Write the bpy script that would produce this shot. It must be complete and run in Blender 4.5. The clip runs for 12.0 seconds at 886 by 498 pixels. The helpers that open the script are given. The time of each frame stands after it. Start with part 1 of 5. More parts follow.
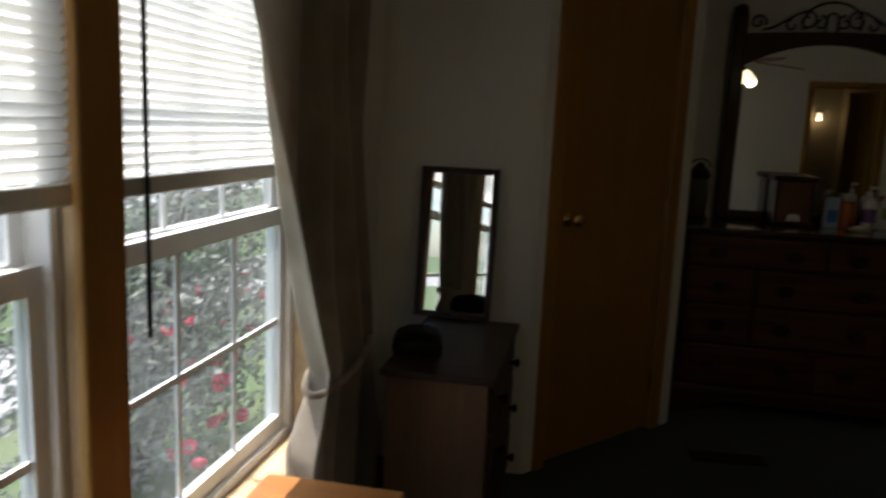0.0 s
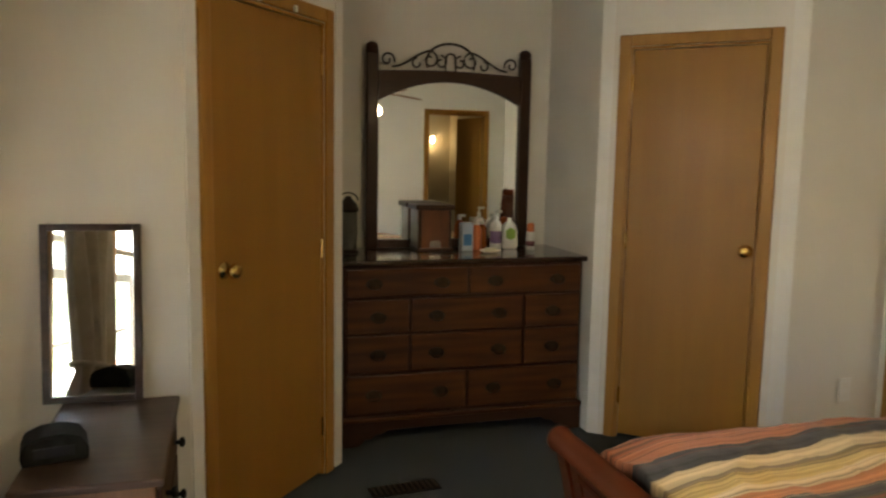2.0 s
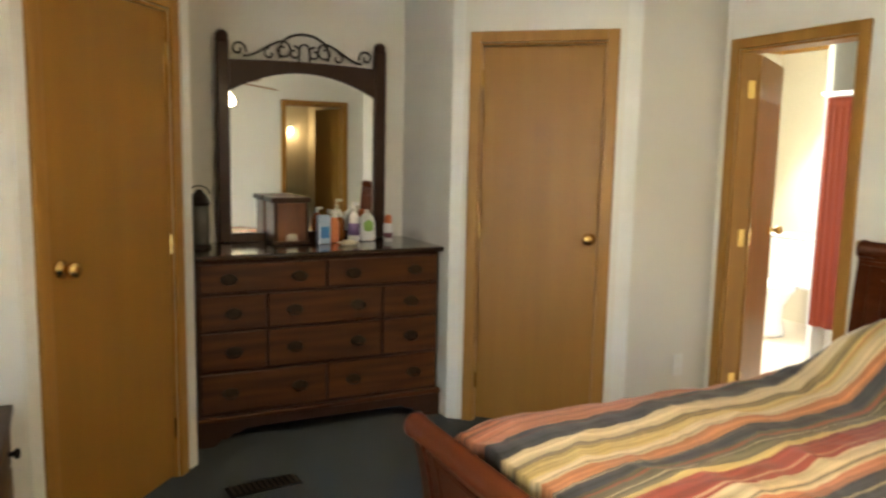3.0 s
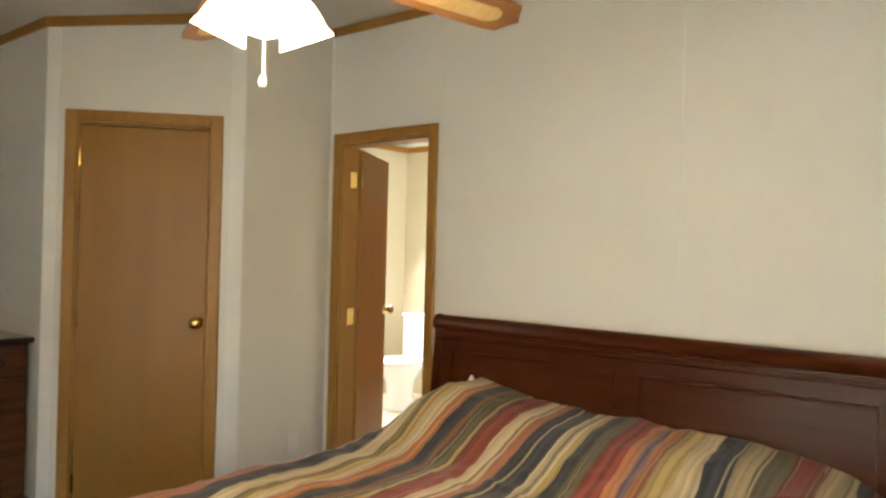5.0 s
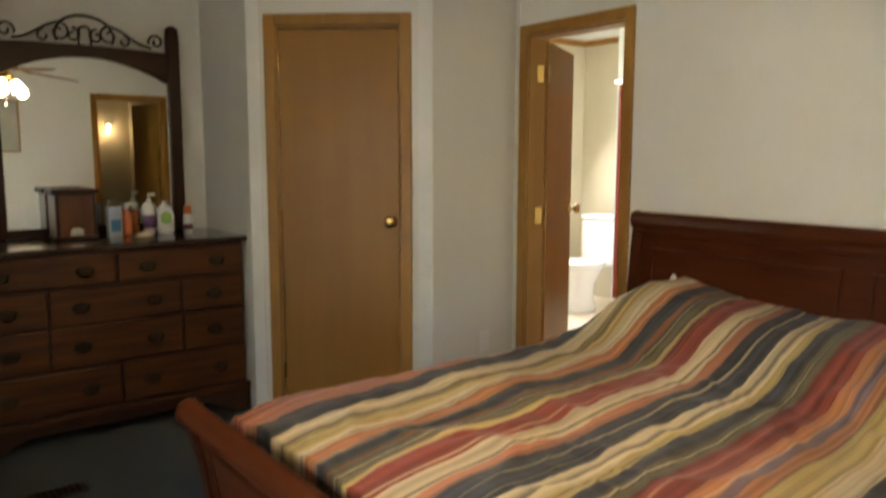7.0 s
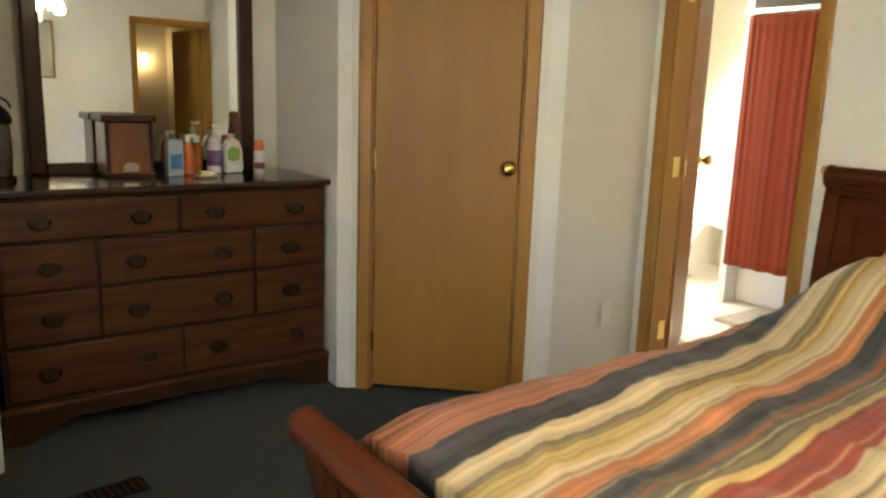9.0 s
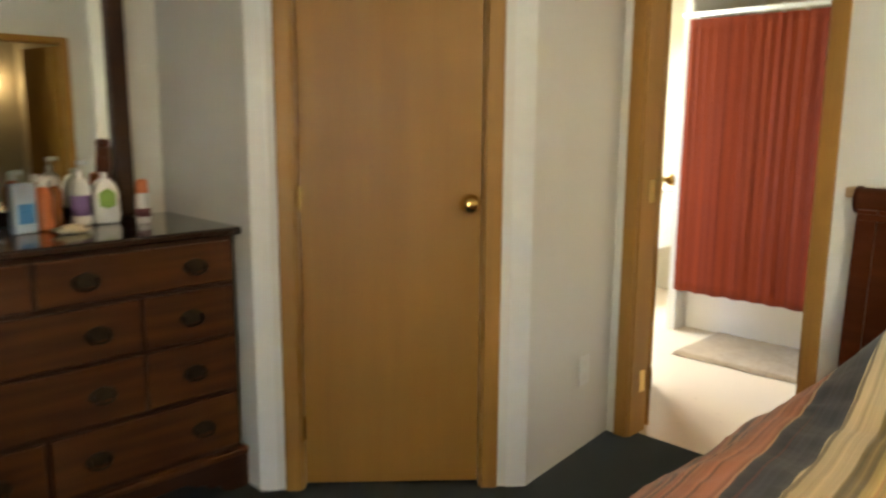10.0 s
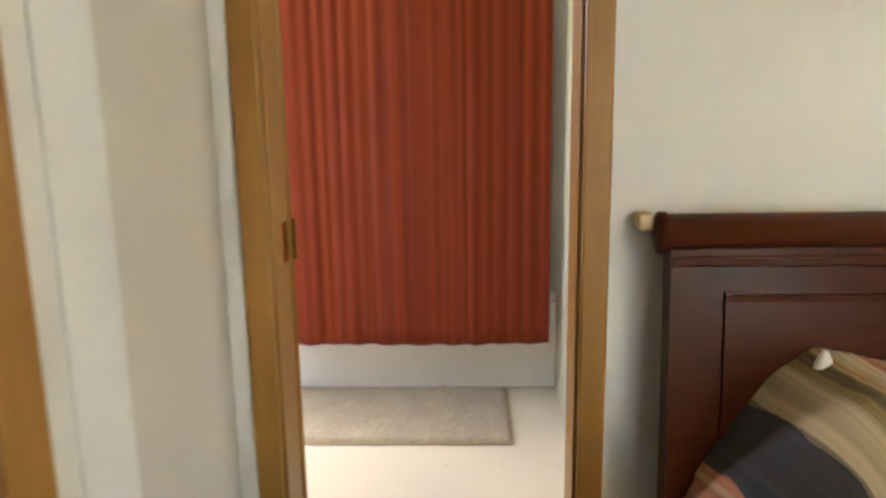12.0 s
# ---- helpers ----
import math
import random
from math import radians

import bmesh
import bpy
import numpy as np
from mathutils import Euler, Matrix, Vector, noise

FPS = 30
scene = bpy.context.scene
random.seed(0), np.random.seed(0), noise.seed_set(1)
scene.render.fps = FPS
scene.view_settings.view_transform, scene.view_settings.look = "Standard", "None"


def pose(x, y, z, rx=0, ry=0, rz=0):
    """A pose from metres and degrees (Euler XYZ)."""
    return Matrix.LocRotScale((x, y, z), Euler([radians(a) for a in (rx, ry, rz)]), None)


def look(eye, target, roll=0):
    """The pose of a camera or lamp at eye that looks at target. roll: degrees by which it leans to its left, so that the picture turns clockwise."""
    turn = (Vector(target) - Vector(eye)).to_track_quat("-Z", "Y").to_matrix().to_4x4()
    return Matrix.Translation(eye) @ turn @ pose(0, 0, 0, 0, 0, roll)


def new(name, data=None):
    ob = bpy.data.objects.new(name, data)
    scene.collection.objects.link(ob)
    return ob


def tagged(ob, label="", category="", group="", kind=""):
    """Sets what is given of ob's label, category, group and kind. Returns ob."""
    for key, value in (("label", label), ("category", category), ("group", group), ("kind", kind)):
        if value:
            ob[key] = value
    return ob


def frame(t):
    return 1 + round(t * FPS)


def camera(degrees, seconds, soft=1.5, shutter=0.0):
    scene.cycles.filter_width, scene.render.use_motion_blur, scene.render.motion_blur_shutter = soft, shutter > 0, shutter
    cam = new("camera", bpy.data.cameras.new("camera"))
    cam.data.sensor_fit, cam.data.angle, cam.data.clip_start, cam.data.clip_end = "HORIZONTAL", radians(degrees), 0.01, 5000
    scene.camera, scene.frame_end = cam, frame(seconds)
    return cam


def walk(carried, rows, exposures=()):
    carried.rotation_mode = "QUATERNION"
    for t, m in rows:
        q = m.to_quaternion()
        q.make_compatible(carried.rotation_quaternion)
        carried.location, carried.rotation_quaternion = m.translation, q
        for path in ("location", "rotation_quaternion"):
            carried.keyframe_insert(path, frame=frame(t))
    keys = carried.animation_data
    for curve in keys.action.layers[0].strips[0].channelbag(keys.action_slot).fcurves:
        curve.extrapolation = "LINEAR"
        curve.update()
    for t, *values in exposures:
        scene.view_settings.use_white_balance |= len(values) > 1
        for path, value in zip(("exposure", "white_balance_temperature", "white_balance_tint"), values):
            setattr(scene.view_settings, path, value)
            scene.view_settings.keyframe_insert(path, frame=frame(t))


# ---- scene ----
cam = camera(61.0, 12.0, soft=2.3, shutter=0.5)
PATH = [
    (0, (1.067, 0.287, 1.315), (0.69, 2.224, 0.992), 2.5),
    (0.5, (1.08, 0.343, 1.379), (0.963, 2.317, 1.076), 3.0),
    (1, (1.054, 0.449, 1.362), (1.279, 2.418, 1.096), 1.8),
    (1.5, (0.997, 0.48, 1.376), (1.438, 2.415, 1.123), 2.0),
    (2, (0.993, 0.473, 1.388), (1.548, 2.38, 1.148), 1.0),
    (2.5, (0.997, 0.438, 1.41), (1.707, 2.29, 1.152), 1.2),
    (3, (1.009, 0.436, 1.393), (1.9, 2.208, 1.138), 1.2),
    (3.5, (1.193, 0.35, 1.382), (2.266, 2.015, 1.106), 0.4),
    (5.3, (1.267, 0.146, 1.366), (2.818, 1.408, 1.418), 1.2),
    (5.5, (1.266, 0.164, 1.384), (2.787, 1.46, 1.471), 1.0),
    (6, (1.267, 0.241, 1.413), (2.676, 1.656, 1.523), 1.4),
    (6.5, (1.25, 0.295, 1.393), (2.537, 1.826, 1.382), 1.4),
    (7, (1.218, 0.305, 1.32), (2.436, 1.871, 1.068), 0.1),
    (7.5, (1.185, 0.379, 1.285), (2.355, 1.951, 0.888), 1.1),
    (7.7, (1.183, 0.476, 1.257), (2.329, 2.067, 0.862), 2.6),
    (9.3, (1.34, 1.262, 1.25), (2.511, 2.837, 0.861), 1.4),
    (9.5, (1.383, 1.402, 1.248), (2.618, 2.934, 0.89), 1.5),
    (10, (1.514, 1.727, 1.26), (2.905, 3.122, 0.915), 0.4),
    (10.5, (1.672, 2.14, 1.302), (3.384, 3.093, 0.902), -1.8),
    (11, (1.925, 2.417, 1.295), (3.775, 3.083, 0.929), -1.4),
    (11.5, (2.222, 2.665, 1.293), (4.147, 3.025, 0.885), -1.6),
    (12, (2.549, 2.813, 1.293), (4.507, 2.878, 0.891), -0.9),
]
walk(cam, [(t, look(eye, target, roll)) for t, eye, target, roll in PATH],
     exposures=[(0.0, 0.65, 6000, 12), (0.5, 0.75, 6400, 14), (1.0, 1.95, 6900, 14), (1.5, 3.05, 7700, 13), (2.0, 3.7, 6500, 11), (2.5, 4.3, 6050, 9), (3.5, 4.5, 6050, 9), (5.3, 3.95, 6250, 11),
                (6.5, 3.7, 6250, 11), (7.5, 3.65, 6100, 9), (9.3, 4.4, 6100, 7), (10.5, 4.1, 6300, 9), (11.3, 4.2, 6000, 10), (12.0, 4.3, 5800, 10)])

# ---------------- world, lamps ----------------
world = bpy.data.worlds.new("sky")
scene.world = world
world.use_nodes = True
wn = world.node_tree.nodes
sky = wn.new("ShaderNodeTexSky")
sky.sky_type, sky.sun_disc = "NISHITA", False
sky.sun_elevation, sky.sun_rotation = radians(62), radians(-80)
wn["Background"].inputs["Strength"].default_value = 0.15
world.node_tree.links.new(sky.outputs[0], wn["Background"].inputs["Color"])


def lamp(name, kind, m, energy, colour, **sizes):
    data = bpy.data.lights.new(name, kind)
    data.energy, data.color = energy, colour
    if "angle" in sizes:
        data.angle = sizes["angle"]
    if "size" in sizes:
        data.shape, data.size, data.size_y = "RECTANGLE", sizes["size"], sizes["size_y"]
    if "radius" in sizes:
        data.shadow_soft_size = sizes["radius"]
    ob = new(name, data)
    ob.matrix_world = m
    return ob


# high sun from the garden side: it reaches the blinds, the sill and a narrow strip under the windows
lamp("sun", "SUN", look((-5.4, 0.9, 10.3), (0, 0, 0)), 5.0, (1.0, 0.95, 0.87), angle=radians(0.6))
FAN = (2.222, 1.455)


# ---------------- materials ----------------
def material(name, colour, rough=0.6, metal=0.0, spec=0.5, var=0.0, scale=8.0, stretch=(1, 1, 1), bump=0.0, bump_scale=200.0,
             second=None, mixscale=3.0, coat=0.0, emit=None, strength=0.0, sheen=0.0, spread=(0.35, 0.65)):
    """A surface with a base colour, a second colour in patches, grain and fine relief."""
    m = bpy.data.materials.new(name)
    m.use_nodes = True
    n, ln = m.node_tree.nodes, m.node_tree.links
    b = n["Principled BSDF"]
    b.inputs["Roughness"].default_value = rough
    b.inputs["Metallic"].default_value = metal
    b.inputs["Specular IOR Level"].default_value = spec
    b.inputs["Coat Weight"].default_value = coat
    b.inputs["Coat Roughness"].default_value = 0.15
    b.inputs["Sheen Weight"].default_value = sheen
    c = (*colour, 1)
    b.inputs["Base Color"].default_value = c
    tc = n.new("ShaderNodeTexCoord")
    mp = n.new("ShaderNodeMapping")
    mp.inputs["Scale"].default_value = stretch
    ln.new(tc.outputs["Object"], mp.inputs["Vector"])
    if second or var:
        big = n.new("ShaderNodeTexNoise")
        big.inputs["Scale"].default_value, big.inputs["Detail"].default_value = mixscale, 5
        ln.new(mp.outputs[0], big.inputs["Vector"])
        fine = n.new("ShaderNodeTexNoise")
        fine.inputs["Scale"].default_value, fine.inputs["Detail"].default_value = scale, 6
        ln.new(mp.outputs[0], fine.inputs["Vector"])
        mr = n.new("ShaderNodeMapRange")
        mr.inputs["From Min"].default_value, mr.inputs["From Max"].default_value = spread
        ln.new(big.outputs["Fac"], mr.inputs["Value"])
        mix = n.new("ShaderNodeMix")
        mix.data_type = "RGBA"
        mix.inputs["A"].default_value = c
        mix.inputs["B"].default_value = (*(second or colour), 1)
        ln.new(mr.outputs[0], mix.inputs["Factor"])
        hsv = n.new("ShaderNodeHueSaturation")
        mv = n.new("ShaderNodeMapRange")
        mv.inputs["From Min"].default_value, mv.inputs["From Max"].default_value = 0.3, 0.7
        mv.inputs["To Min"].default_value, mv.inputs["To Max"].default_value = 1 - var, 1 + var
        ln.new(fine.outputs["Fac"], mv.inputs["Value"])
        ln.new(mv.outputs[0], hsv.inputs["Value"])
        ln.new(mix.outputs["Result"], hsv.inputs["Color"])
        ln.new(hsv.outputs[0], b.inputs["Base Color"])
        rr = n.new("ShaderNodeMapRange")
        rr.inputs["To Min"].default_value, rr.inputs["To Max"].default_value = max(rough - 0.08, 0.02), min(rough + 0.1, 1)
        ln.new(fine.outputs["Fac"], rr.inputs["Value"])
        ln.new(rr.outputs[0], b.inputs["Roughness"])
    if bump:
        bn = n.new("ShaderNodeTexNoise")
        bn.inputs["Scale"].default_value, bn.inputs["Detail"].default_value = bump_scale, 3
        ln.new(mp.outputs[0], bn.inputs["Vector"])
        bp = n.new("ShaderNodeBump")
        bp.inputs["Strength"].default_value, bp.inputs["Distance"].default_value = bump, 0.004
        ln.new(bn.outputs["Fac"], bp.inputs["Height"])
        ln.new(bp.outputs[0], b.inputs["Normal"])
    if emit:
        b.inputs["Emission Color"].default_value, b.inputs["Emission Strength"].default_value = (*emit, 1), strength
    return m


def glassy(name, rough=0.0, colour=(1, 1, 1), ior=1.45):
    m = material(name, colour, rough)
    b = m.node_tree.nodes["Principled BSDF"]
    b.inputs["Transmission Weight"].default_value, b.inputs["IOR"].default_value = 1.0, ior
    return m


WALL = material("wall_panel", (0.72, 0.70, 0.65), 0.62, var=0.008, scale=60, stretch=(1, 1, 0.15), bump=0.05, bump_scale=220, second=(0.695, 0.672, 0.615), mixscale=1.2)
CEIL = material("ceiling_paint", (0.68, 0.67, 0.63), 0.85, var=0.03, scale=30, bump=0.25, bump_scale=120, second=(0.58, 0.565, 0.52), mixscale=1.0)
STRIP = material("white_batten", (0.76, 0.755, 0.72), 0.5, var=0.02, scale=20, second=(0.72, 0.715, 0.68), mixscale=2)
DOOR = material("oak_laminate", (0.320, 0.158, 0.029), 0.38, spec=0.27, var=0.022, scale=9, stretch=(6, 6, 0.4), second=(0.288, 0.140, 0.025), mixscale=1.2, bump=0.02, bump_scale=60)
CASING = material("oak_casing", (0.355, 0.180, 0.033), 0.40, spec=0.36, var=0.06, scale=10, stretch=(10, 10, 0.6), second=(0.31, 0.150, 0.028), mixscale=2, bump=0.03, bump_scale=60)
DARKWOOD = material("walnut_stain", (0.040, 0.0138, 0.0046), 0.47, spec=0.3, var=0.12, scale=7, stretch=(1, 8, 12), second=(0.034, 0.012, 0.006), mixscale=2.5, coat=0.05, bump=0.05, bump_scale=40)
DRAWER = material("cherry_drawer", (0.090, 0.0290, 0.0046), 0.48, spec=0.3, var=0.16, scale=6, stretch=(1, 8, 12), second=(0.046, 0.0130, 0.0036), mixscale=3, coat=0.05, bump=0.05, bump_scale=40)
TOPWOOD = material("polished_top", (0.035, 0.015, 0.009), 0.14, var=0.15, scale=6, stretch=(1, 8, 8), second=(0.022, 0.010, 0.006), mixscale=2, coat=0.6)
MAHOG = material("mahogany", (0.068, 0.0165, 0.0052), 0.30, spec=0.10, var=0.16, scale=6, stretch=(6, 0.5, 5), second=(0.055, 0.013, 0.005), mixscale=1.6, coat=0.05)
PLY = material("nightstand_side", (0.17, 0.085, 0.035), 0.5, var=0.15, scale=8, stretch=(9, 1, 1), second=(0.13, 0.06, 0.025), mixscale=2, coat=0.1)
NTOP = material("nightstand_top", (0.060, 0.035, 0.025), 0.42, spec=0.35, var=0.15, scale=8, stretch=(1, 9, 1), second=(0.042, 0.025, 0.018), mixscale=3, coat=0.08)
PINE = material("varnished_pine", (0.44, 0.185, 0.045), 0.35, var=0.14, scale=8, stretch=(1, 9, 6), second=(0.36, 0.14, 0.034), mixscale=2, coat=0.2)
SILLWOOD = material("sill_wood", (0.50, 0.36, 0.20), 0.5, var=0.12, scale=8, stretch=(8, 1, 6), second=(0.42, 0.29, 0.15), mixscale=2)
CARPET = material("carpet", (0.013, 0.025, 0.033), 0.95, spec=0.1, var=0.35, scale=160, second=(0.018, 0.030, 0.037), mixscale=2.5, bump=1.0, bump_scale=420, sheen=0.15)
VINYL = material("cream_vinyl", (0.68, 0.575, 0.43), 0.30, var=0.015, scale=25, second=(0.63, 0.55, 0.43), mixscale=1.5)
BATHWALL = material("bath_wall", (0.58, 0.52, 0.38), 0.6, var=0.03, scale=40, second=(0.54, 0.49, 0.36), mixscale=1.5)
WHITE = material("white_vinyl", (0.78, 0.78, 0.76), 0.35, var=0.02, scale=15, second=(0.74, 0.74, 0.72), mixscale=2)
TUBWHITE = material("tub_enamel", (0.80, 0.78, 0.74), 0.15, var=0.01, scale=10, second=(0.77, 0.75, 0.71), mixscale=2)
BRASS = material("brass", (0.75, 0.52, 0.18), 0.18, metal=1.0, var=0.05, scale=30, second=(0.65, 0.43, 0.14), mixscale=6)
PULL = material("dark_brass", (0.030, 0.020, 0.012), 0.5, metal=0.7, var=0.2, scale=40, second=(0.05, 0.034, 0.018), mixscale=10)
IRON = material("wrought_iron", (0.02, 0.016, 0.014), 0.45, metal=0.6, var=0.2, scale=40, second=(0.03, 0.022, 0.018), mixscale=9)
SILVER = material("mirror_silver", (0.92, 0.93, 0.90), 0.0, metal=1.0)
BLACK = material("black_plastic", (0.008, 0.008, 0.009), 0.6, spec=0.08, var=0.2, scale=30, second=(0.02, 0.02, 0.02), mixscale=8)
FRAME = material("dark_frame", (0.03, 0.016, 0.010), 0.35, var=0.2, scale=20, stretch=(1, 1, 6), second=(0.05, 0.025, 0.015), mixscale=5)
GLASS = glassy("window_glass", 0.0, ior=1.1)
# a thin uneven translucent veil mixed into the panes to imitate glare haze
_gn, _gl = GLASS.node_tree.nodes, GLASS.node_tree.links
_haze = _gn.new("ShaderNodeBsdfTranslucent")
_haze.inputs["Color"].default_value = (0.9, 0.9, 0.88, 1)
_gtc, _gno, _gmr, _gmix = _gn.new("ShaderNodeTexCoord"), _gn.new("ShaderNodeTexNoise"), _gn.new("ShaderNodeMapRange"), _gn.new("ShaderNodeMixShader")
_gno.inputs["Scale"].default_value, _gno.inputs["Detail"].default_value = 3.5, 6
_gmr.inputs["From Min"].default_value, _gmr.inputs["From Max"].default_value, _gmr.inputs["To Min"].default_value, _gmr.inputs["To Max"].default_value = 0.3, 0.7, 0.012, 0.05
_gl.new(_gtc.outputs["Object"], _gno.inputs["Vector"])
_gl.new(_gno.outputs["Fac"], _gmr.inputs["Value"])
_gl.new(_gmr.outputs[0], _gmix.inputs[0])
_gl.new(_gn["Principled BSDF"].outputs[0], _gmix.inputs[1])
_gl.new(_haze.outputs[0], _gmix.inputs[2])
_gl.new(_gmix.outputs[0], _gn["Material Output"].inputs["Surface"])
GREEN_L = material("rose_leaf", (0.20, 0.215, 0.165), 0.55, var=0.35, scale=9, second=(0.30, 0.30, 0.25), mixscale=4)
ROSE = material("rose_petal", (0.62, 0.02, 0.06), 0.6, var=0.15, scale=20, second=(0.75, 0.12, 0.16), mixscale=6)
TWIG = material("twig", (0.09, 0.06, 0.035), 0.8, var=0.2, scale=30, second=(0.06, 0.045, 0.03), mixscale=6)
GRASS = material("lawn", (0.075, 0.13, 0.03), 0.9, var=0.35, scale=40, second=(0.12, 0.15, 0.05), mixscale=1.5, bump=0.8, bump_scale=90)
CONC = material("concrete", (0.42, 0.40, 0.37), 0.85, var=0.1, scale=30, second=(0.36, 0.34, 0.31), mixscale=3, bump=0.3, bump_scale=80)
RUG = material("tan_rug", (0.36, 0.28, 0.18), 0.95, spec=0.1, var=0.2, scale=60, second=(0.30, 0.23, 0.15), mixscale=7, bump=1.0, bump_scale=150, sheen=0.3)


# ---------------- building blocks ----------------
def box(bm, x0, x1, y0, y1, z0, z1, m=None):
    vs = [bm.verts.new((x, y, z)) for z in (z0, z1) for x, y in ((x0, y0), (x1, y0), (x1, y1), (x0, y1))]
    for q in ((3, 2, 1, 0), (4, 5, 6, 7), (0, 1, 5, 4), (1, 2, 6, 5), (2, 3, 7, 6), (3, 0, 4, 7)):
        bm.faces.new([vs[i] for i in q])
    if m is not None:
        for v in vs:
            v.co = m @ v.co
    return vs


def rounded(bm, w=0.004, seg=2):
    bmesh.ops.bevel(bm, geom=list(bm.edges), offset=w, segments=seg, profile=0.5, affect="EDGES", clamp_overlap=True)


def lathe(bm, profile, seg=20, m=None):
    """A turned form round z from (radius, height) pairs."""
    m = m or Matrix.Identity(4)
    rings = []
    for r, z in profile:
        rings.append([bm.verts.new(m @ Vector((r * math.cos(a), r * math.sin(a), z))) for a in [2 * math.pi * i / seg for i in range(seg)]])
    for a, b in zip(rings, rings[1:]):
        for i in range(seg):
            bm.faces.new((a[i], a[(i + 1) % seg], b[(i + 1) % seg], b[i]))
    if profile[0][0] > 1e-4:
        bm.faces.new(rings[0][::-1])
    if profile[-1][0] > 1e-4:
        bm.faces.new(rings[-1])


def prism(bm, outline, y0, y1, m=None):
    """An outline in x and z, made solid from y0 to y1."""
    m = m or Matrix.Identity(4)
    a = [bm.verts.new(m @ Vector((x, y0, z))) for x, z in outline]
    b = [bm.verts.new(m @ Vector((x, y1, z))) for x, z in outline]
    k = len(outline)
    bm.faces.new(a)
    bm.faces.new(b[::-1])
    for i in range(k):
        bm.faces.new((a[(i + 1) % k], a[i], b[i], b[(i + 1) % k]))


def tube(bm, pts, r, seg=8):
    """A round bar along points."""
    pts = [Vector(p) for p in pts]
    rings = []
    for i, p in enumerate(pts):
        d = (pts[min(i + 1, len(pts) - 1)] - pts[max(i - 1, 0)]).normalized()
        s = d.cross(Vector((0.13, 0.97, 0.21))).normalized()
        t = d.cross(s)
        rings.append([bm.verts.new(p + r * (math.cos(a) * s + math.sin(a) * t)) for a in [2 * math.pi * k / seg for k in range(seg)]])
    for a, b in zip(rings, rings[1:]):
        for k in range(seg):
            bm.faces.new((a[k], a[(k + 1) % seg], b[(k + 1) % seg], b[k]))
    bm.faces.new(rings[0][::-1])
    bm.faces.new(rings[-1])


def mesh_of(name, bm, mat, smooth=False):
    bmesh.ops.recalc_face_normals(bm, faces=list(bm.faces))
    me = bpy.data.meshes.new(name)
    bm.to_mesh(me)
    bm.free()
    me.materials.append(mat)
    if smooth:
        for p in me.polygons:
            p.use_smooth = True
    return me


def part(name, bm, mat, parent=None, label="", smooth=False, m=None):
    ob = new(name, mesh_of(name, bm, mat, smooth))
    if parent is not None:
        ob.parent = parent
    if m is not None:
        ob.matrix_local = m
    if label:
        tagged(ob, label)
    return ob


def thing(name, label, category, m=None, group="", kind=""):
    ob = new(name)
    ob.empty_display_size = 0.1
    if m is not None:
        ob.matrix_world = m
    return tagged(ob, label, category, group, kind)


def boxpart(name, dims, mat, parent=None, bevel=0.004, label="", m=None):
    bm = bmesh.new()
    box(bm, *dims)
    if bevel:
        rounded(bm, bevel)
    return part(name, bm, mat, parent, label, m=m)


def ceil_z(x):
    """The ceiling rises from the window wall towards the middle of the house."""
    return 2.41 + 0.125 * (x - 2.76)


# ---------------- walls, floor, ceiling ----------------
def wall(name, a, b, label, mat=WALL, thick=0.1, openings=(), side=1, base=0.0, top=None):
    """A wall from a to b, its visible face on that line and its thickness to one side, with openings (s0, s1, z0, z1)."""
    a, b = Vector(a), Vector(b)
    length = (b - a).length
    ang = math.atan2(b.y - a.y, b.x - a.x)
    m = Matrix.Translation((a.x, a.y, 0)) @ Matrix.Rotation(ang, 4, "Z")
    bm = bmesh.new()
    y0, y1 = (0, thick) if side > 0 else (-thick, 0)
    cuts = sorted({0.0, length, *[o[0] for o in openings], *[o[1] for o in openings]})
    for s0, s1 in zip(cuts, cuts[1:]):
        hole = [o for o in openings if o[0] <= s0 + 1e-6 and s1 - 1e-6 <= o[1]]
        spans = [(base, 3.2)]
        for o in hole:
            spans = [(z0, z1) for z0, z1 in ((base, o[2]), (o[3], 3.2)) if z1 - z0 > 1e-3]
        for z0, z1 in spans:
            box(bm, s0, s1, y0, y1, z0, z1, m)
    for v in bm.verts:
        if v.co.z > 3.1:
            v.co.z = ceil_z(v.co.x) + 0.03 if top is None else top
    ob = part(name, bm, mat)
    return tagged(ob, label, "wall", kind="structure")


WX = 0.28          # inner face of the window wall
EX = 4.05          # inner face of the headboard wall
BACK = -0.75       # wall behind the camera
P0, P1 = (0.87, 3.03), (1.483, 3.762)          # first closet's diagonal
Q0, Q1 = (2.764, 3.856), (3.442, 3.245)        # second closet's diagonal
D1 = (0.115, 0.82)
D2 = (0.141, 0.758)
DH = 1.935
WZ0, WZ1 = 0.375, 1.94
WIN = ((0.44, 1.36), (1.42, 2.34))

